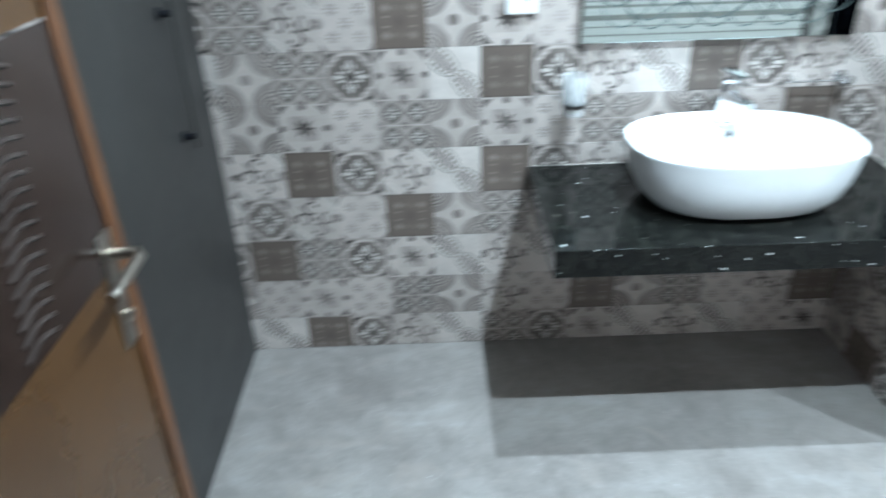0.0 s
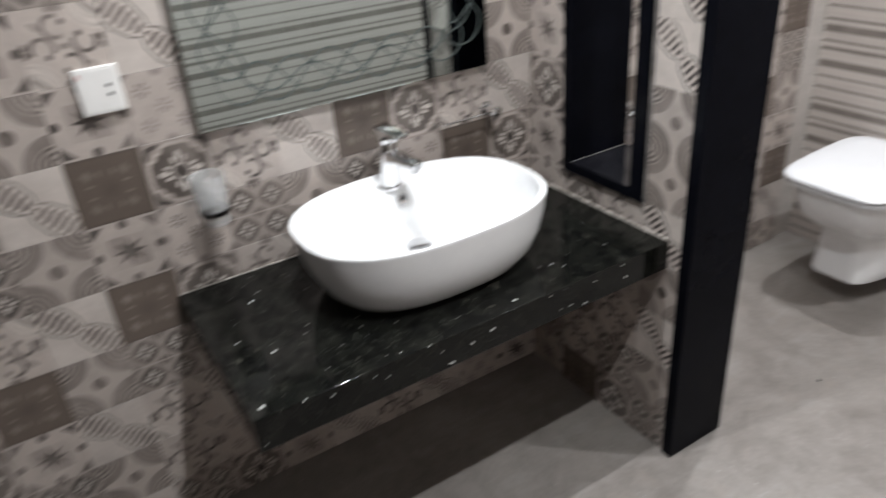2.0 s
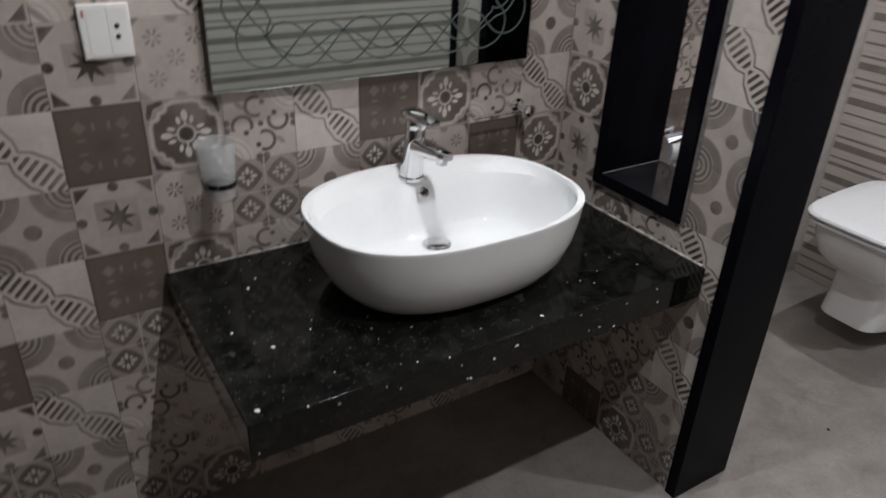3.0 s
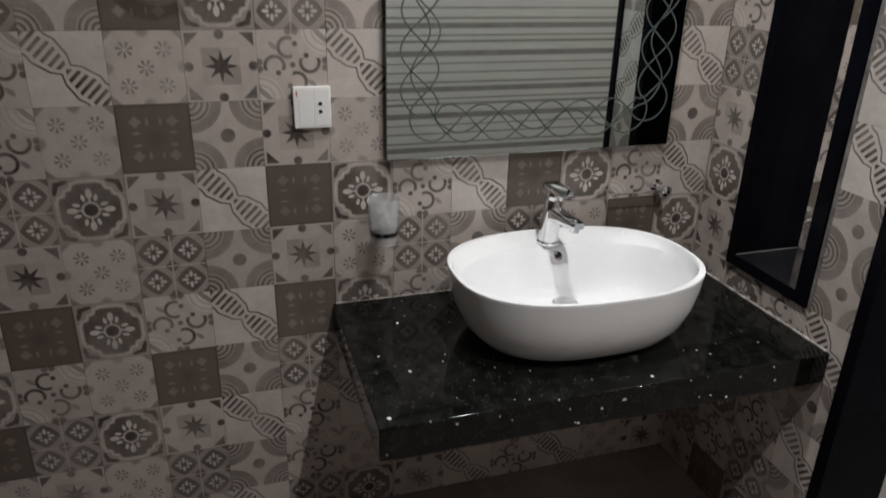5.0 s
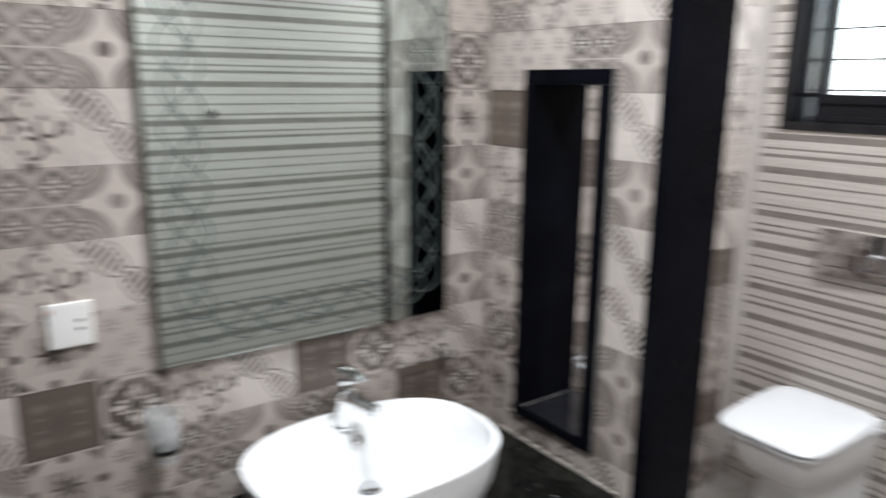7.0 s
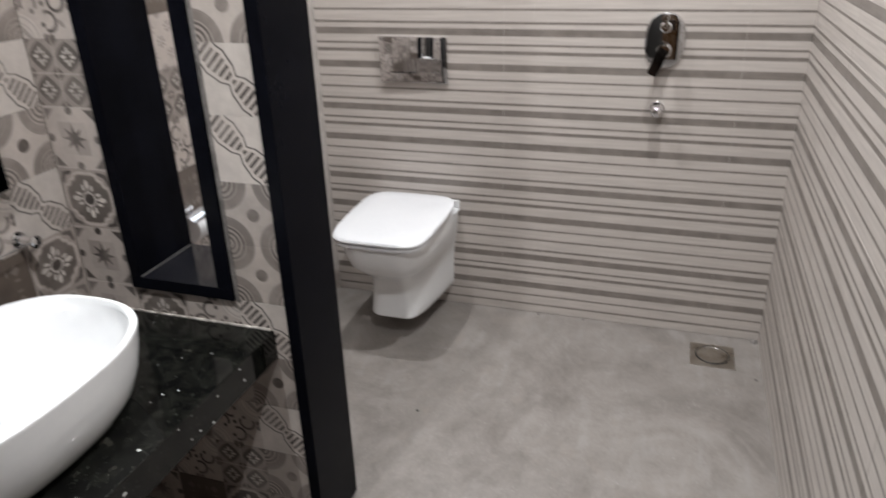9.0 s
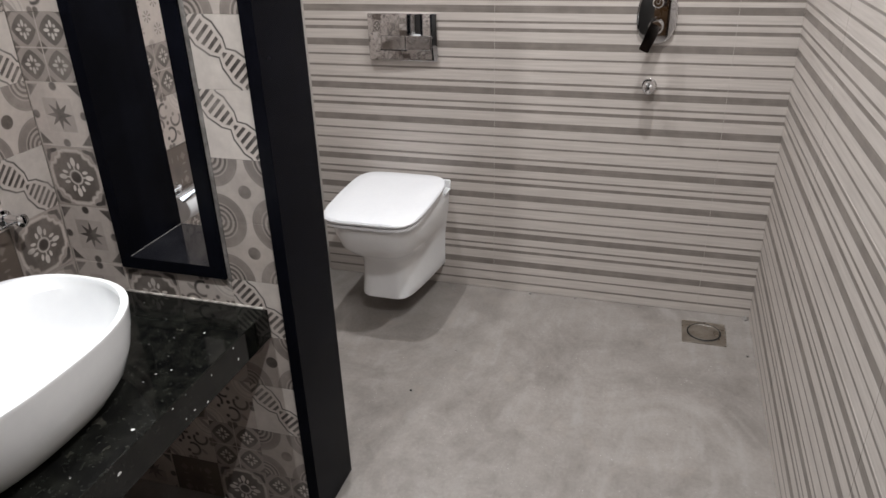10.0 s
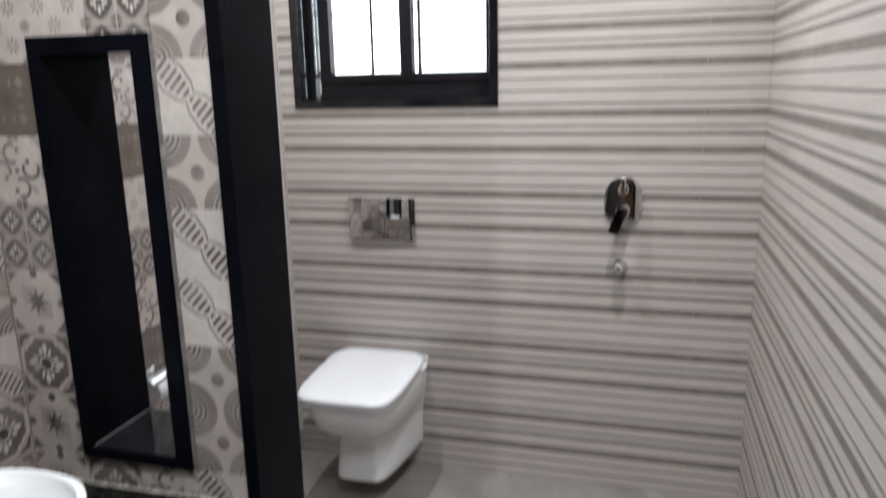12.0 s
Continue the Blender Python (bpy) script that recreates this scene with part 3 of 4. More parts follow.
def basin():
    root = thing("wash_basin", (BX, BY, CT), "white glazed oval vessel basin on black counter", "basin")
    loops = []
    for f, z in ((0.62, 0.0), (0.72, 0.004), (0.815, 0.018), (0.895, 0.046), (0.952, 0.088), (0.984, 0.133), (0.996, 0.164), (1.0, 0.170), (0.997, 0.173), (0.987, 0.174)):
        loops.append(superloop(BX, BY, CT + z, BA * f + (f - 1) * 0.02, BB * f, 2.55))
    h = RIM - CT
    # inside: a lip, a ledge at the wall side, then the bowl
    for fa, fb, dy, z in ((0.976, 0.966, 0.0, h - 0.001), (0.967, 0.953, -0.001, h - 0.005), (0.962, 0.912, -0.007, h - 0.013), (0.956, 0.81, -0.028, h - 0.021),
                          (0.938, 0.765, -0.035, h - 0.045), (0.885, 0.71, -0.036, h - 0.085), (0.785, 0.61, -0.022, h - 0.115), (0.59, 0.43, 0.006, h - 0.134), (0.26, 0.22, 0.040, h - 0.141), (0.08, 0.11, 0.048, h - 0.143)):
        loops.append(superloop(BX, BY + dy, CT + z, BA * fa, BB * fb, 2.3))
    part("bowl", loft(loops), M_CERAMIC, root)
    part("drain_ring", lathe((BX + 0.014, BY + 0.056, CT + h - 0.1415), (0, 0, 1), [(0, 0.033), (0.002, 0.033), (0.003, 0.030), (0.001, 0.028)], 28), M_CHROME, root, "chrome drain")
    part("drain_plug", lathe((BX + 0.014, BY + 0.056, CT + h - 0.1405), (0, 0, 1), [(0, 0.0275), (0.004, 0.027), (0.006, 0.022), (0.007, 0.008)], 28), M_CHROME, root)
    oy, oz = BY + 0.118, CT + h - 0.040
    ov = part("overflow_ring", lathe((BX + 0.012, oy, oz), (0, -0.8, 0.6), [(-0.004, 0.013), (0.003, 0.013), (0.004, 0.008), (0.0, 0.007)], 20), M_CHROME, root, "chrome overflow ring")
    part("overflow_cross", box((BX + 0.006, oy - 0.0045, oz + 0.0012), (BX + 0.018, oy - 0.002, oz + 0.0035)), M_HOLE, ov)
    part("overflow_cross", box((BX + 0.0108, oy - 0.0052, oz - 0.003), (BX + 0.0132, oy - 0.002, oz + 0.007)), M_HOLE, ov)


basin()


def faucet():
    fx, fy, fz = BX + 0.004, BY + 0.160, RIM - 0.018
    root = thing("basin_tap", (fx, fy, fz), "polished chrome single lever tap on basin ledge", "tap")
    part("base_ring", lathe((fx, fy, fz), (0, 0, 1), [(0, 0.029), (0.006, 0.029), (0.009, 0.026)], 28), M_CHROME, root)
    up = Vector((0, -0.12, 1)).normalized()
    part("body", lathe((fx, fy, fz + 0.006), up, [(0, 0.0255), (0.03, 0.0245), (0.08, 0.0225), (0.112, 0.022), (0.118, 0.019)], 28), M_CHROME, root)

    def bar(start, stations, drop, power):
        loops = []
        for d, w, hh in stations:
            c = start + Vector((0, -d, d * drop))
            loops.append([c + Vector((w * math.copysign(abs(math.cos(a)) ** power, math.cos(a)), 0, hh * math.copysign(abs(math.sin(a)) ** power, math.sin(a)))) for a in [2 * math.pi * k / 20 for k in range(20)]])
        return loft(loops)

    s0 = Vector((fx, fy - 0.014, fz + 0.085))
    part("spout", bar(s0, ((0.0, 0.020, 0.017), (0.03, 0.020, 0.015), (0.075, 0.0185, 0.012), (0.104, 0.0175, 0.010), (0.110, 0.014, 0.007)), 0.0, 0.45), M_CHROME, root)
    part("aerator", lathe(s0 + Vector((0, -0.092, -0.009)), (0, 0, -1), [(0, 0.012), (0.009, 0.012), (0.010, 0.009)], 18), M_CHROME, root)
    part("cap", lathe((fx, fy - 0.014, fz + 0.122), up, [(0, 0.0205), (0.003, 0.0225), (0.016, 0.0225), (0.022, 0.019)], 28), M_CHROME, root)
    part("lever", bar(Vector((fx, fy - 0.006, fz + 0.149)), ((-0.026, 0.017, 0.006), (-0.020, 0.021, 0.010), (0.0, 0.0225, 0.011), (0.034, 0.021, 0.008), (0.068, 0.018, 0.0045), (0.074, 0.014, 0.003)), -0.04, 0.42), M_CHROME, root)
    # turned a little towards the partition
    root.matrix_world = root.matrix_world @ pose(0, 0, 0, 0, 0, 8)


faucet()


def wall_mirror():
    x0, x1, z0, z1 = 0.129, 0.893, 1.028, 2.02
    root = thing("wall_mirror", (0.5, 0, z0), "large frameless mirror etched with interlaced wavy lines", "mirror")
    part("backing", box((x0 + 0.003, -0.016, z0 + 0.003), (x1 - 0.003, 0, z1 - 0.003), 0.001), M_RIM, root, "brown backing board", False)
    yf = -0.022
    part("glass", box((x0, yf, z0), (x1, -0.0165, z1), 0.0015), M_MIRROR, root, "green-tinted mirror glass", False)
    # three strands run down, along the bottom and up again
    cxl, cxr, czb = x0 + 0.080, x1 - 0.066, z0 + 0.082
    rad = 0.05
    base = []
    steps = 60
    for i in range(steps):
        base.append((Vector((cxl, 0, z1 - 0.03 - (z1 - 0.03 - czb - rad) * i / steps)), Vector((1, 0, 0))))
    for i in range(10):
        a = math.pi + (math.pi / 2) * i / 10
        n = Vector((-math.cos(a), 0, -math.sin(a)))
        base.append((Vector((cxl + rad, 0, czb + rad)) - n * rad, n))
    for i in range(40):
        base.append((Vector((cxl + rad + (cxr - cxl - 2 * rad) * i / 40, 0, czb)), Vector((0, 0, 1))))
    for i in range(10):
        a = 1.5 * math.pi + (math.pi / 2) * i / 10
        n = Vector((-math.cos(a), 0, -math.sin(a)))
        base.append((Vector((cxr - rad, 0, czb + rad)) - n * rad, n))
    for i in range(steps + 1):
        base.append((Vector((cxr, 0, czb + rad + (z1 - 0.03 - czb - rad) * i / steps)), Vector((-1, 0, 0))))
    dense = []
    for (p, n), (q, m) in zip(base, base[1:]):
        for k in range(3):
            f = k / 3
            dense.append((p.lerp(q, f), n.lerp(m, f)))
    for amp, wave, ph in ((0.046, 0.262, 0.3), (0.044, 0.262, 2.4), (0.046, 0.262, 4.4), (0.022, 0.196, 5.4)):
        run, prev = 0.0, None
        centre = []
        for p, n in dense:
            if prev is not None:
                run += (p - prev).length
            prev = p
            centre.append(p + n * (amp * math.sin(2 * math.pi * run / wave + ph)))
        bm = bmesh.new()
        rows = []
        for i, c in enumerate(centre):
            d = (centre[min(i + 1, len(centre) - 1)] - centre[max(i - 1, 0)]).normalized()
            s = Vector((-d.z, 0, d.x)) * 0.0019
            rows.append([bm.verts.new((c.x + s.x, yf - 0.0006, c.z + s.z)), bm.verts.new((c.x - s.x, yf - 0.0006, c.z - s.z)),
                         bm.verts.new((c.x - s.x, yf, c.z - s.z)), bm.verts.new((c.x + s.x, yf, c.z + s.z))])
        for a, b in zip(rows, rows[1:]):
            for k in range(4):
                j = (k + 1) % 4
                bm.faces.new((a[k], a[j], b[j], b[k]))
        bm.faces.new(rows[0])
        bm.faces.new(rows[-1])
        part("etched_strand", bm, M_ETCH, root, "dull etched wavy line", False)


wall_mirror()


def socket():
    x0, x1, z0, z1 = -0.080, 0.004, 1.112, 1.206
    root = thing("wall_socket", (-0.04, 0, 1.16), "white plastic two pin socket on patterned tiles", "socket")
    part("plate", box((x0, -0.011, z0), (x1, 0, z1), 0.003), M_PLASTIC, root)
    part("switch_rocker", box((x0 + 0.012, -0.0116, z0 + 0.006), (x0 + 0.0445, -0.0108, z1 - 0.006), 0.0004), M_PLASTIC, root)
    part("socket_face", box((x0 + 0.046, -0.0118, z0 + 0.006), (x1 - 0.006, -0.0108, z1 - 0.006), 0.0004), M_PLASTIC, root)
    for dz in (-0.009, 0.009):
        part("pin_hole", lathe((x0 + 0.060, -0.0122, 1.159 + dz), (0, -1, 0), [(0, 0.0042), (0.0006, 0.0042)], 14), M_HOLE, root, "dark pin hole")
    part("red_mark", box((x0 + 0.007, -0.0122, z1 - 0.020), (x0 + 0.0095, -0.0110, z1 - 0.010)), M_RED, root, "tiny red mark")


socket()


def tumbler():
    cx, cy = 0.108, -0.078
    root = thing("tumbler_holder", (cx, 0, 0.9), "frosted glass tumbler in a chrome wall holder", "tumbler")
    part("wall_rose", lathe((cx + 0.005, 0, 0.885), (0, -1, 0), [(0, 0.024), (0.006, 0.024), (0.010, 0.014), (0.045, 0.011)], 24), M_CHROME, root, "chrome wall rose")
    part("ring_clip", lathe((cx, cy, 0.868), (0, 0, 1), [(0, 0.0318), (0.0, 0.0336), (0.010, 0.0342), (0.010, 0.0324), (0, 0.0318)], 32), M_DARKCHROME, root, "chrome ring with a dark reflection in its colour")
    part("arm", tube([(cx + 0.005, -0.040, 0.884), (cx + 0.003, cy + 0.033, 0.868)], 0.005, 10), M_CHROME, root)
    prof = [(0, 0.026), (0.004, 0.030), (0.117, 0.0375), (0.117, 0.035), (0.008, 0.0275), (0.008, 0.001)]
    part("cup", lathe((cx, cy, 0.840), (0, 0, 1), prof, 32), M_FROST, root, "frosted glass cup")


tumbler()


def towel_ring():
    cx, cz, r = -0.272, 1.555, 0.078
    root = thing("towel_ring", (cx, 0, cz), "round chrome towel ring on patterned tiled wall", "towel ring")
    part("wall_rose", lathe((cx + 0.012, 0, cz + r + 0.006), (0, -1, 0), [(0, 0.022), (0.008, 0.022), (0.012, 0.012), (0.040, 0.011), (0.048, 0.014), (0.054, 0.010)], 24), M_CHROME, root)
    part("ring", tube([(cx + 0.003 + r * math.cos(a), -0.046, cz + r * math.sin(a)) for a in [2 * math.pi * k / 48 for k in range(48)]], 0.005, 10, True), M_CHROME, root)


towel_ring()


def short_rail():
    root = thing("short_towel_rail", (0.82, 0, 0.905), "short chrome wall rail behind the basin", "towel rail")
    part("bar", tube([(0.735, 0.0, 0.906), (0.735, -0.040, 0.906), (0.740, -0.045, 0.906), (0.892, -0.045, 0.906)], 0.0028, 10), M_CHROME, root)
    part("end_post", lathe((0.892, 0, 0.906), (0, -1, 0), [(0, 0.019), (0.005, 0.019), (0.008, 0.011), (0.040, 0.010), (0.050, 0.015), (0.057, 0.015), (0.061, 0.010), (0.062, 0.003)], 24), M_CHROME, root)


short_rail()


def robe_hook():
    x, z = 0.85, 1.50
    root = thing("robe_hook", (x, YB, z), "small chrome robe hook on striped tiles", "hook")
    part("rose", lathe((x, YB, z), (0, 1, 0), [(0, 0.02), (0.006, 0.02), (0.010, 0.010), (0.035, 0.009), (0.042, 0.013), (0.046, 0.009)], 20), M_CHROME, root)
    part("peg", tube([(x, YB + 0.03, z), (x, YB + 0.045, z - 0.03), (x, YB + 0.06, z - 0.02)], 0.005, 8), M_CHROME, root)


robe_hook()


# ---- toilet side ----
def toilet():
    cy = -0.399
    xf = 1.930
    root = thing("wall_hung_toilet", (XT, cy, 0.08), "white wall-hung toilet with closed square lid", "toilet")

    def shape(x_front, half, z, x_back=XT, power=4.2, flare=None, n=56):
        """A level outline, rounded in front; flare: its half width at the wall."""
        pts = []
        a = (x_back - x_front)
        for i in range(n + 1):
            t = math.pi / 2 + math.pi * i / n
            c, s = math.cos(t), math.sin(t)
            deep = abs(c) ** (2 / power)
            wide = half + ((flare or half) - half) * (1 - deep)
            pts.append(Vector((x_back - a * deep, cy + wide * math.copysign(abs(s) ** (2 / power), s), z)))
        return pts

    body = []
    for xfr, half, back, z, power in ((2.094, 0.096, 0.140, 0.093, 6.0), (2.084, 0.104, 0.150, 0.095, 6.0), (2.080, 0.106, 0.153, 0.100, 6.0), (2.084, 0.106, 0.154, 0.13, 5.6), (2.089, 0.105, 0.155, 0.17, 5.2),
                                      (2.091, 0.105, 0.156, 0.21, 5.0), (2.088, 0.107, 0.158, 0.245, 4.6), (2.068, 0.117, 0.161, 0.275, 4.2), (2.024, 0.142, 0.166, 0.305, 4.2),
                                      (1.982, 0.165, 0.172, 0.345, 4.4), (1.957, 0.178, 0.178, 0.405, 4.6), (1.950, 0.180, 0.180, 0.445, 4.6), (1.955, 0.176, 0.176, 0.452, 4.6)):
        body.append(shape(xfr, half, z, power=power, flare=back))
    part("bowl", loft(body), M_CERAMIC, root)
    lid_back = XT - 0.012

    def pad(inset, z, back=lid_back):
        """A level outline with all four corners rounded, rising slightly to the wall."""
        xm, a = (xf + inset + back - inset) / 2, (back - xf) / 2 - inset
        pts = superloop(xm, cy, z, a, 0.196 - inset, 5.2, 64)
        return [Vector((p.x, cy + (p.y - cy) * (1 - 0.05 * max(0, (xm - p.x) / a)), z + 0.016 * (p.x - xf) / (back - xf))) for p in pts]
    part("seat_ring", loft([pad(0.013, 0.453, XT - 0.03), pad(0.006, 0.456, XT - 0.03), pad(0.006, 0.466, XT - 0.03), pad(0.012, 0.4685, XT - 0.03)]), M_SEAT, root)
    part("lid", loft([pad(0.010, 0.4695), pad(0.001, 0.474), pad(-0.001, 0.481), pad(0.003, 0.4875), pad(0.012, 0.4905), pad(0.06, 0.493)]), M_SEAT, root, "closed white lid")
    part("back_ledge", box((XT - 0.075, cy - 0.188, 0.440), (XT, cy + 0.188, 0.4525), 0.004), M_CERAMIC, root)
    part("back_rim", box((XT - 0.011, cy - 0.188, 0.4527), (XT, cy + 0.188, 0.486), 0.004), M_CERAMIC, root)


toilet()


def flush_plate():
    y0, y1, z0, z1 = -0.550, -0.275, 0.965, 1.140
    root = thing("flush_plate", (XT, -0.41, z0), "shiny chrome two button flush plate on striped tiles", "flush plate")
    x = XT
    plate = box((x - 0.012, y0, z0), (x, y1, z1), 0.003)
    for v in plate.verts:
        if v.co.x < x - 0.004:
            v.co.x -= (v.co.y - y0) * 0.028
    part("plate", plate, M_CHROME, root)
    x -= 0.006
    part("button", box((x - 0.0155, y1 - 0.150, z0 + 0.042), (x - 0.0122, y1 - 0.050, z0 + 0.094), 0.0015), M_CHROME, root)
    part("button", box((x - 0.0155, y1 - 0.255, z0 + 0.042), (x - 0.0122, y1 - 0.155, z0 + 0.094), 0.0015), M_CHROME, root)
    part("gap_line", box((x - 0.0128, y1 - 0.154, z0 + 0.038), (x - 0.0121, y1 - 0.046, z0 + 0.0415)), M_HOLE, root)


flush_plate()


def mixer():
    cy, cz = -1.340, 1.140
    root = thing("shower_mixer", (XT, cy, cz), "chrome concealed shower mixer with a lever", "shower mixer")
    prof = []
    for f, d in ((1.0, 0.0), (1.0, 0.005), (0.96, 0.010), (0.85, 0.012)):
        prof.append([Vector((XT - d, p.x, p.y)) for p in superloop(cy, cz, 0, 0.069 * f, 0.094 * f, 2.4, 48)])
    part("plate", loft(prof), M_CHROME, root)
    part("diverter_knob", lathe((XT - 0.012, cy, cz + 0.048), (-1, 0, 0), [(0, 0.019), (0.016, 0.019), (0.020, 0.014)], 22), M_CHROME, root)
    part("diverter_bar", box((XT - 0.05, cy - 0.007, cz + 0.045), (XT - 0.030, cy + 0.007, cz + 0.094), 0.003), M_CHROME, root)
    part("hub", lathe((XT - 0.012, cy, cz - 0.030), (-1, 0, 0), [(0, 0.026), (0.028, 0.025), (0.034, 0.019)], 24), M_CHROME, root)
    loops = []
    d = Vector((-0.25, 0.36, -0.9)).normalized()
    s = Vector((0, 0.9, 0.36)).normalized()
    o = Vector((XT - 0.040, cy, cz - 0.022))
    for k, w in ((-0.014, 0.013), (0.0, 0.020), (0.05, 0.0185), (0.092, 0.017), (0.096, 0.013)):
        c = o + d * k
        q = s.cross(d)
        loops.append([c + s * w + q * 0.006, c - s * w + q * 0.006, c - s * w - q * 0.006, c + s * w - q * 0.006])
    part("lever", loft(loops), M_CHROME, root, smooth=False)


mixer()

stub = thing("water_outlet", (XT, -1.336, 0.902), "small round chrome capped water outlet", "pipe outlet")
part("rose", lathe((XT, -1.336, 0.902), (-1, 0, 0), [(0, 0.026), (0.005, 0.026), (0.009, 0.018)], 24), M_CHROME, stub)
part("cap", lathe((XT - 0.009, -1.336, 0.902), (-1, 0, 0), [(0, 0.015), (0.018, 0.015), (0.020, 0.022), (0.042, 0.022), (0.049, 0.019), (0.054, 0.013), (0.057, 0.006), (0.0575, 0.001)], 24), M_CHROME, stub)

drain = thing("floor_drain", (2.275, -1.626, 0), "square worn steel floor drain with round cover", "floor drain")
part("plate", box((2.197, -1.706, 0.0), (2.352, -1.547, 0.004), 0.001), M_STEEL, drain)
part("cover", lathe((2.275, -1.627, 0.004), (0, 0, 1), [(0, 0.058), (0.004, 0.056), (0.003, 0.05), (0.003, 0.001)], 32), M_STEEL, drain, "round steel cover")
part("cover_ring", tube([(2.275 + 0.060 * math.cos(a), -1.627 + 0.060 * math.sin(a), 0.005) for a in [2 * math.pi * k / 32 for k in range(32)]], 0.0026, 8, True), M_HOLE, drain, "dark gap round the cover")
# chrome arc added to stand for the highlights near the cover's edge
part("highlight_arc", tube([(2.275 + 0.048 * math.cos(a), -1.627 + 0.048 * math.sin(a), 0.008) for a in [0.15 * k - 0.5 for k in range(9)]], 0.002, 8), M_CHROME, drain, "bright arc for the highlights on the cover")


def roll_holder():
    x, y, z = 1.452, -0.058, 0.728
    root = thing("toilet_roll_holder", (x, 0, z), "white paper roll on a chrome wall holder", "toilet roll")
    part("wall_rose", lathe((x - 0.02, 0, z + 0.055), (0, -1, 0), [(0, 0.02), (0.006, 0.02), (0.010, 0.010), (0.055, 0.009)], 20), M_CHROME, root)
    part("arm", tube([(x - 0.02, y, z + 0.055), (x - 0.068, y, z + 0.055), (x - 0.070, y, z + 0.050), (x - 0.070, y, z), (x - 0.065, y, z - 0.004), (x + 0.06, y, z - 0.004)], 0.005, 10), M_CHROME, root)
    hood = []
    for k in range(13):
        a = math.pi * (0.80 - 0.52 * k / 12)
        for_r = [Vector((0, y + 0.004 + rr * math.cos(a), z - 0.002 + rr * math.sin(a))) for rr in (0.046, 0.0485)]
        hood.append([for_r[0] + Vector((x - 0.064, 0, 0)), for_r[0] + Vector((x + 0.064, 0, 0)), for_r[1] + Vector((x + 0.064, 0, 0)), for_r[1] + Vector((x - 0.064, 0, 0))])
    part("cover_flap", loft(hood), M_CHROME, root, "curved chrome cover flap")
    part("paper_roll", lathe((x - 0.052, y, z - 0.002), (1, 0, 0), [(0, 0.018), (0, 0.040), (0.002, 0.042), (0.102, 0.042), (0.104, 0.040), (0.104, 0.018)], 32), M_SEAT, root, "white paper roll")


roll_holder()


speck = tagged(part("floor_debris", lathe((1.655, -0.655, 0.0), (0, 0, 1), [(0, 0.004), (0.003, 0.0045), (0.005, 0.002)], 9), M_HOLE), "tiny dark crumb lying on the grey floor", "debris")


def crumb(x, y, size, material, label):
    """An uneven little lump on the floor."""
    rng = random.Random(int(x * 1000) + int(-y * 100))
    loops = []
    for f, z in ((1.0, 0.0), (0.9, 0.4), (0.5, 0.8), (0.1, 0.9)):
        loops.append([Vector((x + size * f * rng.uniform(0.7, 1.2) * math.cos(a), y + size * f * rng.uniform(0.7, 1.2) * math.sin(a), size * z)) for a in [2 * math.pi * k / 8 for k in range(8)]])
    tagged(part("cement_crumb", loft(loops), material), label, "debris", "cement crumbs by the wall")


for cx, cy, size in ((2.420, -0.93, 0.006), (2.424, -1.12, 0.005), (2.418, -1.38, 0.005), (2.15, -1.775, 0.006), (1.93, -0.74, 0.004)):
    crumb(cx, cy, size, M_SMEAR, "small grey cement crumb on the grey floor")
crumb(2.418, -1.784, 0.013, M_SMEAR, "grey lump of grout in the floor corner")


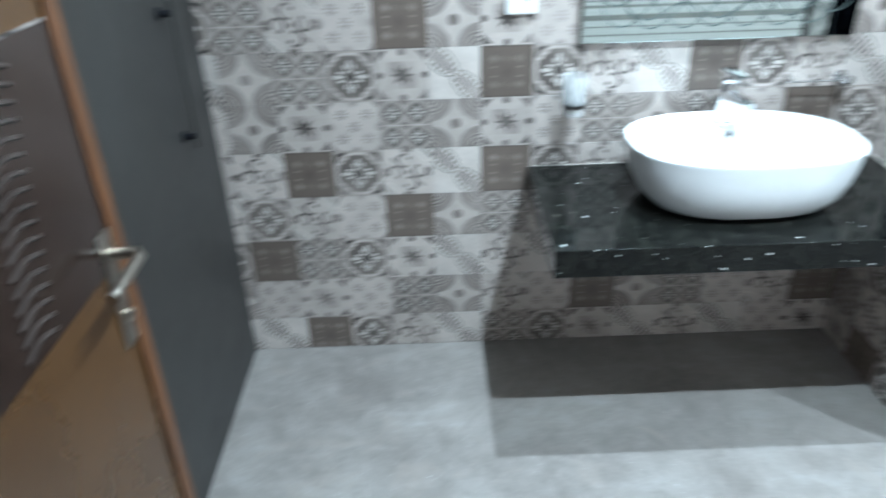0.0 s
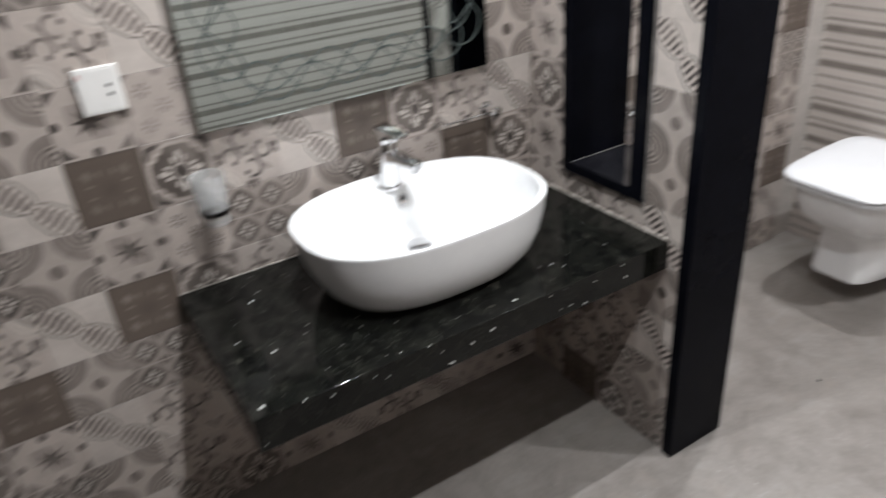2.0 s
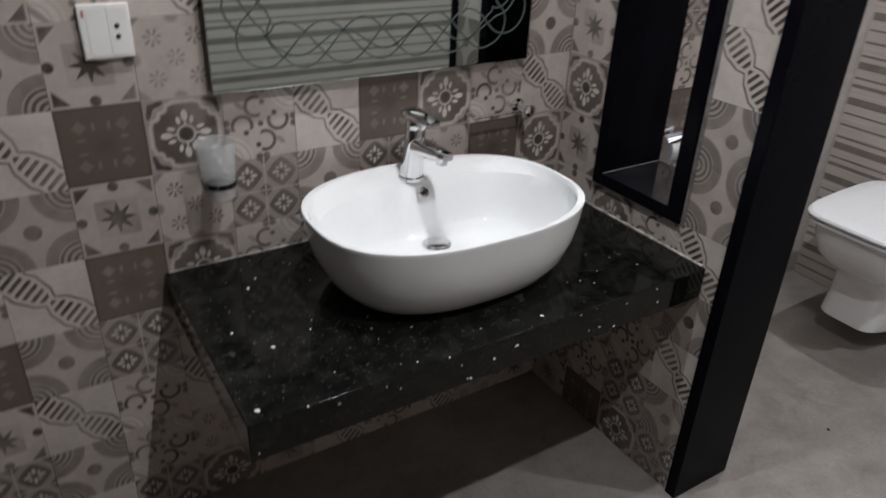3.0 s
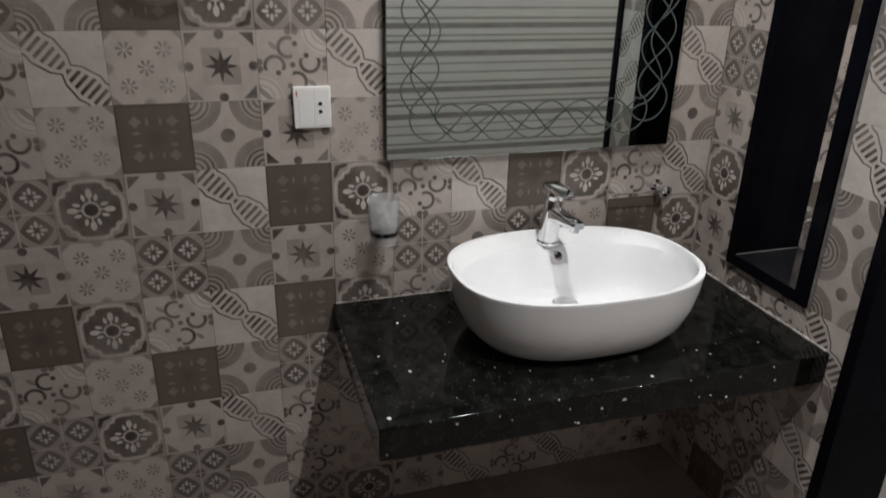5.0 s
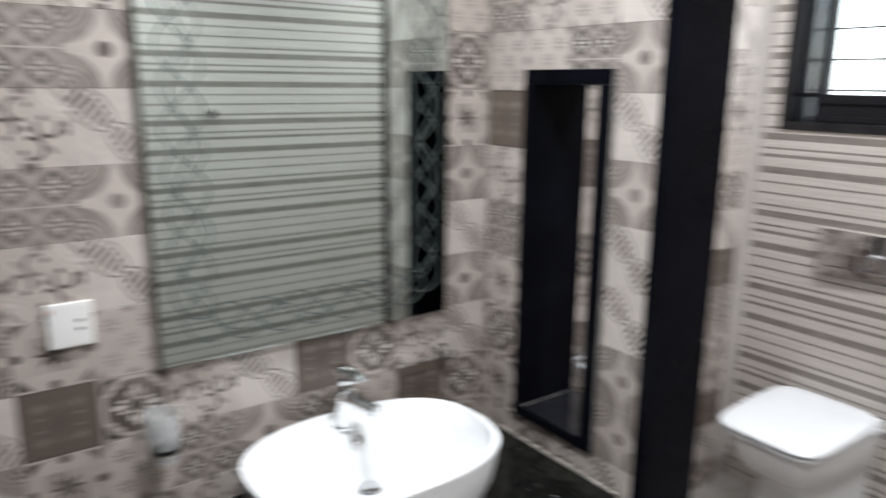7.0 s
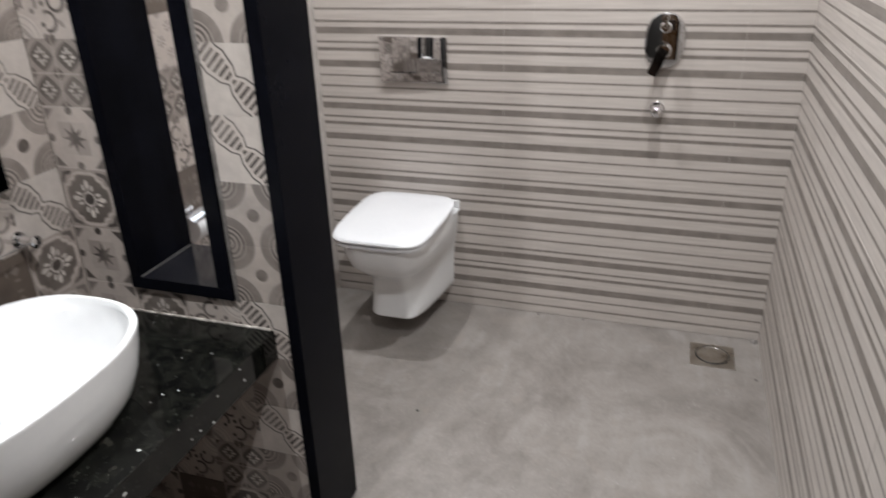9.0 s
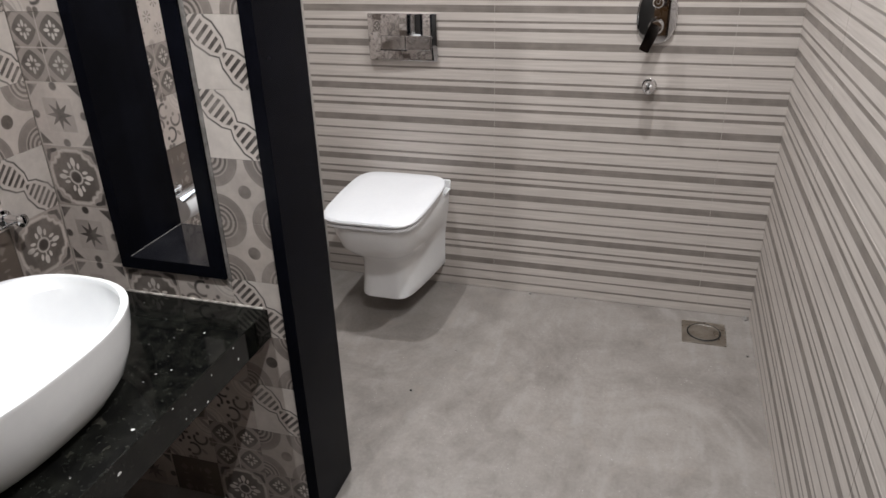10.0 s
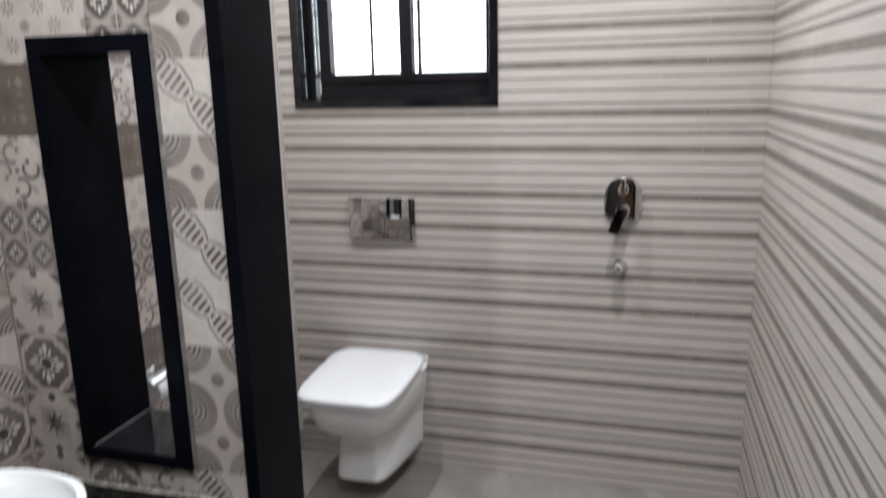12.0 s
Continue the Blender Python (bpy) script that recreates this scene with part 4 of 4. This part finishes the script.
def window():
    root = thing("window_1", (XT, (WIN_Y0 + WIN_Y1) / 2, WIN_Z0), "black framed sliding window with overcast daylight behind", "window", kind="structure")
    y0, y1, z0, z1 = WIN_Y0, WIN_Y1, WIN_Z0, WIN_Z1
    xf, xb = XT - 0.006, XT + 0.17
    # stone surround lining the opening
    t = 0.032
    part("window_sill", box((xf, y0, z0), (xb, y1, z0 + t), 0.002), M_POLISH, root, "polished black stone sill")
    part("surround", box((xf, y0, z1 - t), (xb, y1, z1), 0.002), M_POLISH, root)
    part("surround", box((xf, y0, z0 + t), (xb, y0 + t, z1 - t), 0.002), M_POLISH, root)
    part("surround", box((xf, y1 - t, z0 + t), (xb, y1, z1 - t), 0.002), M_POLISH, root)
    a0, a1, b0, b1 = y0 + t, y1 - t, z0 + t, z1 - t
    xs = XT + 0.085
    w = 0.045
    part("window_frame", box((xs, a0, b0), (xs + 0.05, a1 - 0.045, b0 + 0.10), 0.003), M_FRAME, root)
    part("window_frame", box((xs, a0, b1 - w), (xs + 0.05, a1, b1), 0.003), M_FRAME, root)
    part("window_frame", box((xs, a0, b0 + 0.10), (xs + 0.05, a0 + 0.03, b1 - w), 0.003), M_FRAME, root)
    part("window_frame", box((xs, a1 - 0.09, b0 + 0.10), (xs + 0.05, a1 - 0.045, b1 - w), 0.003), M_FRAME, root)
    part("window_frame", box((xs, a1 - 0.020, b0), (xs + 0.05, a1, b1 - w), 0.003), M_FRAME, root)
    part("window_frame", box((xs, a1 - 0.0448, b0 + 0.088), (xs + 0.03, a1 - 0.0202, b0 + 0.105), 0.002), M_FRAME, root)
    mid = (a0 + a1) / 2 - 0.03
    part("mullion", box((xs - 0.005, mid - 0.026, b0 + 0.10), (xs + 0.04, mid + 0.022, b1 - w), 0.003), M_FRAME, root)
    part("mullion", box((xs + 0.002, mid + 0.135, b0 + 0.10), (xs + 0.012, mid + 0.143, b1 - w), 0.001), M_FRAME, root)
    part("mullion", box((xs + 0.050, mid - 0.046, b0 + 0.10), (xs + 0.062, mid - 0.036, b1 - w), 0.001), M_FRAME, root)
    part("sash_track", box((xs - 0.016, a0, b0), (xs - 0.0005, a1 - 0.046, b0 + 0.022), 0.002), M_FRAME, root, "black lower sliding track")
    part("sash_rail", box((xs - 0.008, a0, b0 + 0.066), (xs - 0.0005, a1 - 0.046, b0 + 0.098), 0.002), M_FRAME, root, "black bottom sash rail")
    for ya, yb in ((a0 + 0.03, mid - 0.026), (mid + 0.022, a1 - 0.09), (a1 - 0.0448, a1 - 0.0202)):
        p = part("pane", box((xs + 0.018, ya, b0 + 0.10), (xs + 0.022, yb, b1 - w)), M_GLASS, root, "clear window pane", False)
        p.visible_shadow = False
    for k in range(6):
        z = b0 + 0.115 + k * 0.112
        part("grille_bar", tube([(xb - 0.01, a0, z), (xb - 0.01, a1, z)], 0.0035, 8), M_FRAME, root, "thin outer grille bar")


window()


def downlight(x, y):
    root = thing("ceiling_downlight", (x, y, CEIL), "small round recessed white ceiling downlight, switched on", "ceiling light", "ceiling downlights")
    part("trim_ring", tube([(x + 0.034 * math.cos(a), y + 0.034 * math.sin(a), CEIL - 0.003) for a in [2 * math.pi * k / 28 for k in range(28)]], 0.007, 8, True), M_PLASTIC, root)
    part("diffuser", lathe((x, y, CEIL - 0.001), (0, 0, -1), [(0, 0.018), (0.004, 0.017)], 28), M_GLOW, root, "glowing diffuser")


for lx, ly, lw in LAMPS:
    downlight(lx, ly)


# ---- tiles ----
Z0, CELL = 0.7275, 0.15
GAP = 0.0003
MESHES = {}


def tile_mesh(key, mat, lo, hi, thick):
    """A tile with its middle at the origin, its face at -y; lo and hi cut it short."""
    sig = (key, *[round(v, 4) for v in (*lo, *hi)])
    if sig not in MESHES:
        e = 0.0005
        (xa, za), (xb, zb) = lo, hi
        back = [Vector(p) for p in ((xa, thick, za), (xb, thick, za), (xb, thick, zb), (xa, thick, zb))]
        side = [Vector(p) for p in ((xa, e, za), (xb, e, za), (xb, e, zb), (xa, e, zb))]
        face = [Vector(p) for p in ((xa + e, 0, za + e), (xb - e, 0, za + e), (xb - e, 0, zb - e), (xa + e, 0, zb - e))]
        MESHES[sig] = finish("tile", loft([back, side, face]), mat)
    return MESHES[sig]


def lay(wall, key, mat, origin, turn, lo, hi, thick=TH):
    ob = new("tile", tile_mesh(key, mat, lo, hi, thick))
    ob.parent = wall
    ob.matrix_parent_inverse = wall.matrix_world.inverted()
    ob.matrix_basis = pose(*origin, 0, 0, turn)
    return ob


# printed squares, from the row at the floor upwards; columns from x = -1.05
NORTH = ["CCDAGCEABCGCHB", "FHBHEFGHDFEHGD", "ADEABCGCHBDFAE", "GAGHDFEHAGCEHF", "BGDAGCDAGCDGHA", "HFBHEFBHEFEHDA", "CFEABCDAGCDAGC",
         "AEGHDFBHFEBGHF", "HBGCHBGCAHDECC", "DGEFDAEFGBCDFF", "FEAABCGCEHABDB", "BHHHDFEFBGDAHA", "EDFBACHGFDAECH", "GAHEGDBFCEHAGF",
         "HCBGFAEDHBGCFD", "FDEHCBGAFEDHBC", "AGFDEHCBGAFCDE", "CBHAGFDEHCBGAF"]
SIDE = ["BDAE", "EGEF", "HAGC", "DBHF", "BAGC", "BHDF", "AEHF", "BGDC", "EHAC", "GDBF", "DAEC", "HHEF", "EGHC", "BFDF", "GAHC", "DEBF", "HCGC", "AHBF"]


def cut(a, b, lo, hi):
    return max(a, lo), min(b, hi)


for r, row in enumerate(NORTH):
    zc = Z0 + CELL * (r - 5) + HALF
    z0, z1 = cut(zc - HALF + GAP, zc + HALF - GAP, 0.0015, CEIL)
    for k, key in enumerate(row):
        xc = -1.05 + CELL * k + HALF
        x0, x1 = cut(xc - HALF + GAP, xc + HALF - GAP, XL + 0.001, XP + TH)
        if z1 - z0 > 0.004 and x1 - x0 > 0.004:
            lay(wall_north, key, PRINTS[key], (xc, 0, zc), 0, (x0 - xc, z0 - zc), (x1 - xc, z1 - zc))

for r, row in enumerate(SIDE):
    zc = Z0 + CELL * (r - 5) + HALF
    z0, z1 = cut(zc - HALF + GAP, zc + HALF - GAP, 0.0015, CEIL)
    for k, key in enumerate(row):
        yc = -(CELL * k + HALF)
        s0, s1 = cut(-HALF + GAP, HALF - GAP, -HALF + (0.001 if k == 0 else 0), -PART_END + yc)
        spans = [(s0, s1, z0, z1)]
        near = yc - s1 < NI_Y1 and yc - s0 > NI_Y0
        if near and z1 > NI_Z0 and z0 < NI_Z1:
            # cut round the niche
            spans = []
            w0, w1 = yc - NI_Y1, yc - NI_Y0
            if z0 < NI_Z0:
                spans.append((s0, s1, z0, NI_Z0))
            if z1 > NI_Z1:
                spans.append((s0, s1, NI_Z1, z1))
            m0, m1 = max(z0, NI_Z0), min(z1, NI_Z1)
            if s0 < w0:
                spans.append((s0, min(s1, w0), m0, m1))
            if s1 > w1:
                spans.append((max(s0, w1), s1, m0, m1))
        for a, b, c, d in spans:
            if b - a > 0.004 and d - c > 0.004:
                lay(wall_partition, key, PRINTS[key], (XP, yc, zc), -90, (a, c - zc), (b, d - zc))


def stripes(wall, start, end, first, step, place, turn, hole=None):
    """Long striped tiles, laid in level rows between two ends of a wall."""
    r = 0
    while r * 0.3 < CEIL:
        z0, z1 = max(r * 0.3 + 0.0003, 0.0015), min(r * 0.3 + 0.2997, CEIL)
        s = first
        while s < end:
            a, b = max(s + 0.0006, start), min(s + step - 0.0006, end)
            s += step
            if b - a < 0.004:
                continue
            spans = [(a, b, z0, z1)]
            if hole and a < hole[1] and b > hole[0] and z0 < hole[3] and z1 > hole[2]:
                spans = []
                if a < hole[0]:
                    spans.append((a, hole[0], z0, z1))
                if b > hole[1]:
                    spans.append((hole[1], b, z0, z1))
                m0, m1 = max(a, hole[0]), min(b, hole[1])
                if z0 < hole[2]:
                    spans.append((m0, m1, z0, hole[2]))
                if z1 > hole[3]:
                    spans.append((m0, m1, hole[3], z1))
            for p, q, u, v in spans:
                if q - p > 0.003 and v - u > 0.003:
                    lay(wall, "stripe", M_STRIPE, place(p, r * 0.3), turn, (0, u - r * 0.3), (q - p, v - r * 0.3))
        r += 1


# pale grout close behind the faces of the striped tiles
bm = bmesh.new()
g0, g1 = XT + 0.0009, XT + 0.003
box((g0, YB - 0.006, 0.001), (g1, 0.006, WIN_Z0), bm=bm)
box((g0, YB - 0.006, WIN_Z0), (g1, WIN_Y0, CEIL - 0.001), bm=bm)
box((g0, WIN_Y1, WIN_Z0), (g1, 0.006, CEIL - 0.001), bm=bm)
part("grout", bm, M_GROUT, wall_east, smooth=False)
part("grout", box((DOOR_R + 0.03, YB - 0.003, 0.001), (XT + 0.006, YB - 0.0009, CEIL - 0.001)), M_GROUT, wall_south, smooth=False)

# distance along the east wall runs from y = 0 towards the doorway wall
stripes(wall_east, 0.001, -YB, 0.769 - 0.833, 0.833, lambda p, z: (XT, -p, z), -90, (-WIN_Y1, -WIN_Y0, WIN_Z0, WIN_Z1))
stripes(wall_south, -XT + 0.001, -DOOR_R - 0.03, -XT - 0.2, 0.833, lambda p, z: (-p, YB, z), 180)
stripes(wall_south, -DOOR_L + 0.03, -XL, 0.86, 0.833, lambda p, z: (-p, YB, z), 180)

# printed squares on the toilet side of the vanity wall, columns from x = 1.13
REAR = ["HBDAGCEF", "EFGHDBAC", "ACBEHFGD", "GDFAECHB", "BHEGCADF", "CADBFGHE", "FEGAHCBD", "DBEFGAHC", "HCHGBDEA", "AGDCFEBH", "EFGHADCB", "BDAECHFG", "GHFBDAEC", "CEBDGFAH",
        "HAGFEBCD", "DFCHBEGA", "EBAGHDFC", "FGDCAHEB"]
for r, row in enumerate(REAR):
    zc = Z0 + CELL * (r - 5) + HALF
    z0, z1 = cut(zc - HALF + GAP, zc + HALF - GAP, 0.0015, CEIL)
    for k, key in enumerate(row):
        key = {(5, 2): "D", (6, 2): "G", (7, 2): "E", (8, 2): "H", (9, 2): "D", (10, 2): "G"}.get((r, k), key)
        xc = 1.13 + CELL * k + HALF
        x0, x1 = cut(xc - HALF + GAP, xc + HALF - GAP, XPB - TH, XT - 0.001)
        if z1 - z0 > 0.004 and x1 - x0 > 0.004:
            lay(wall_north, key, PRINTS[key], (xc, 0, zc), 0, (x0 - xc, z0 - zc), (x1 - xc, z1 - zc))

# printed squares on the toilet side of the partition, columns from the corner
for r, row in enumerate(REAR):
    zc = Z0 + CELL * (r - 5) + HALF
    z0, z1 = cut(zc - HALF + GAP, zc + HALF - GAP, 0.0015, CEIL)
    for k, key in enumerate(row[::-1][:4]):
        yc = -(CELL * k + HALF)
        y0, y1 = cut(yc - HALF + GAP, yc + HALF - GAP, PART_END, -0.001)
        spans = [(y0, y1, z0, z1)]
        if y0 < NI_Y1 and y1 > NI_Y0 and z0 < NI_Z1 and z1 > NI_Z0:
            m0, m1 = max(z0, NI_Z0), min(z1, NI_Z1)
            spans = [(y0, y1, z0, m0), (y0, y1, m1, z1), (y0, min(y1, NI_Y0), m0, m1), (max(y0, NI_Y1), y1, m0, m1)]
        for a, b, c, d in spans:
            if b - a > 0.004 and d - c > 0.004:
                lay(wall_partition, key, PRINTS[key], (XPB, yc, zc), 90, (a - yc, c - zc), (b - yc, d - zc))
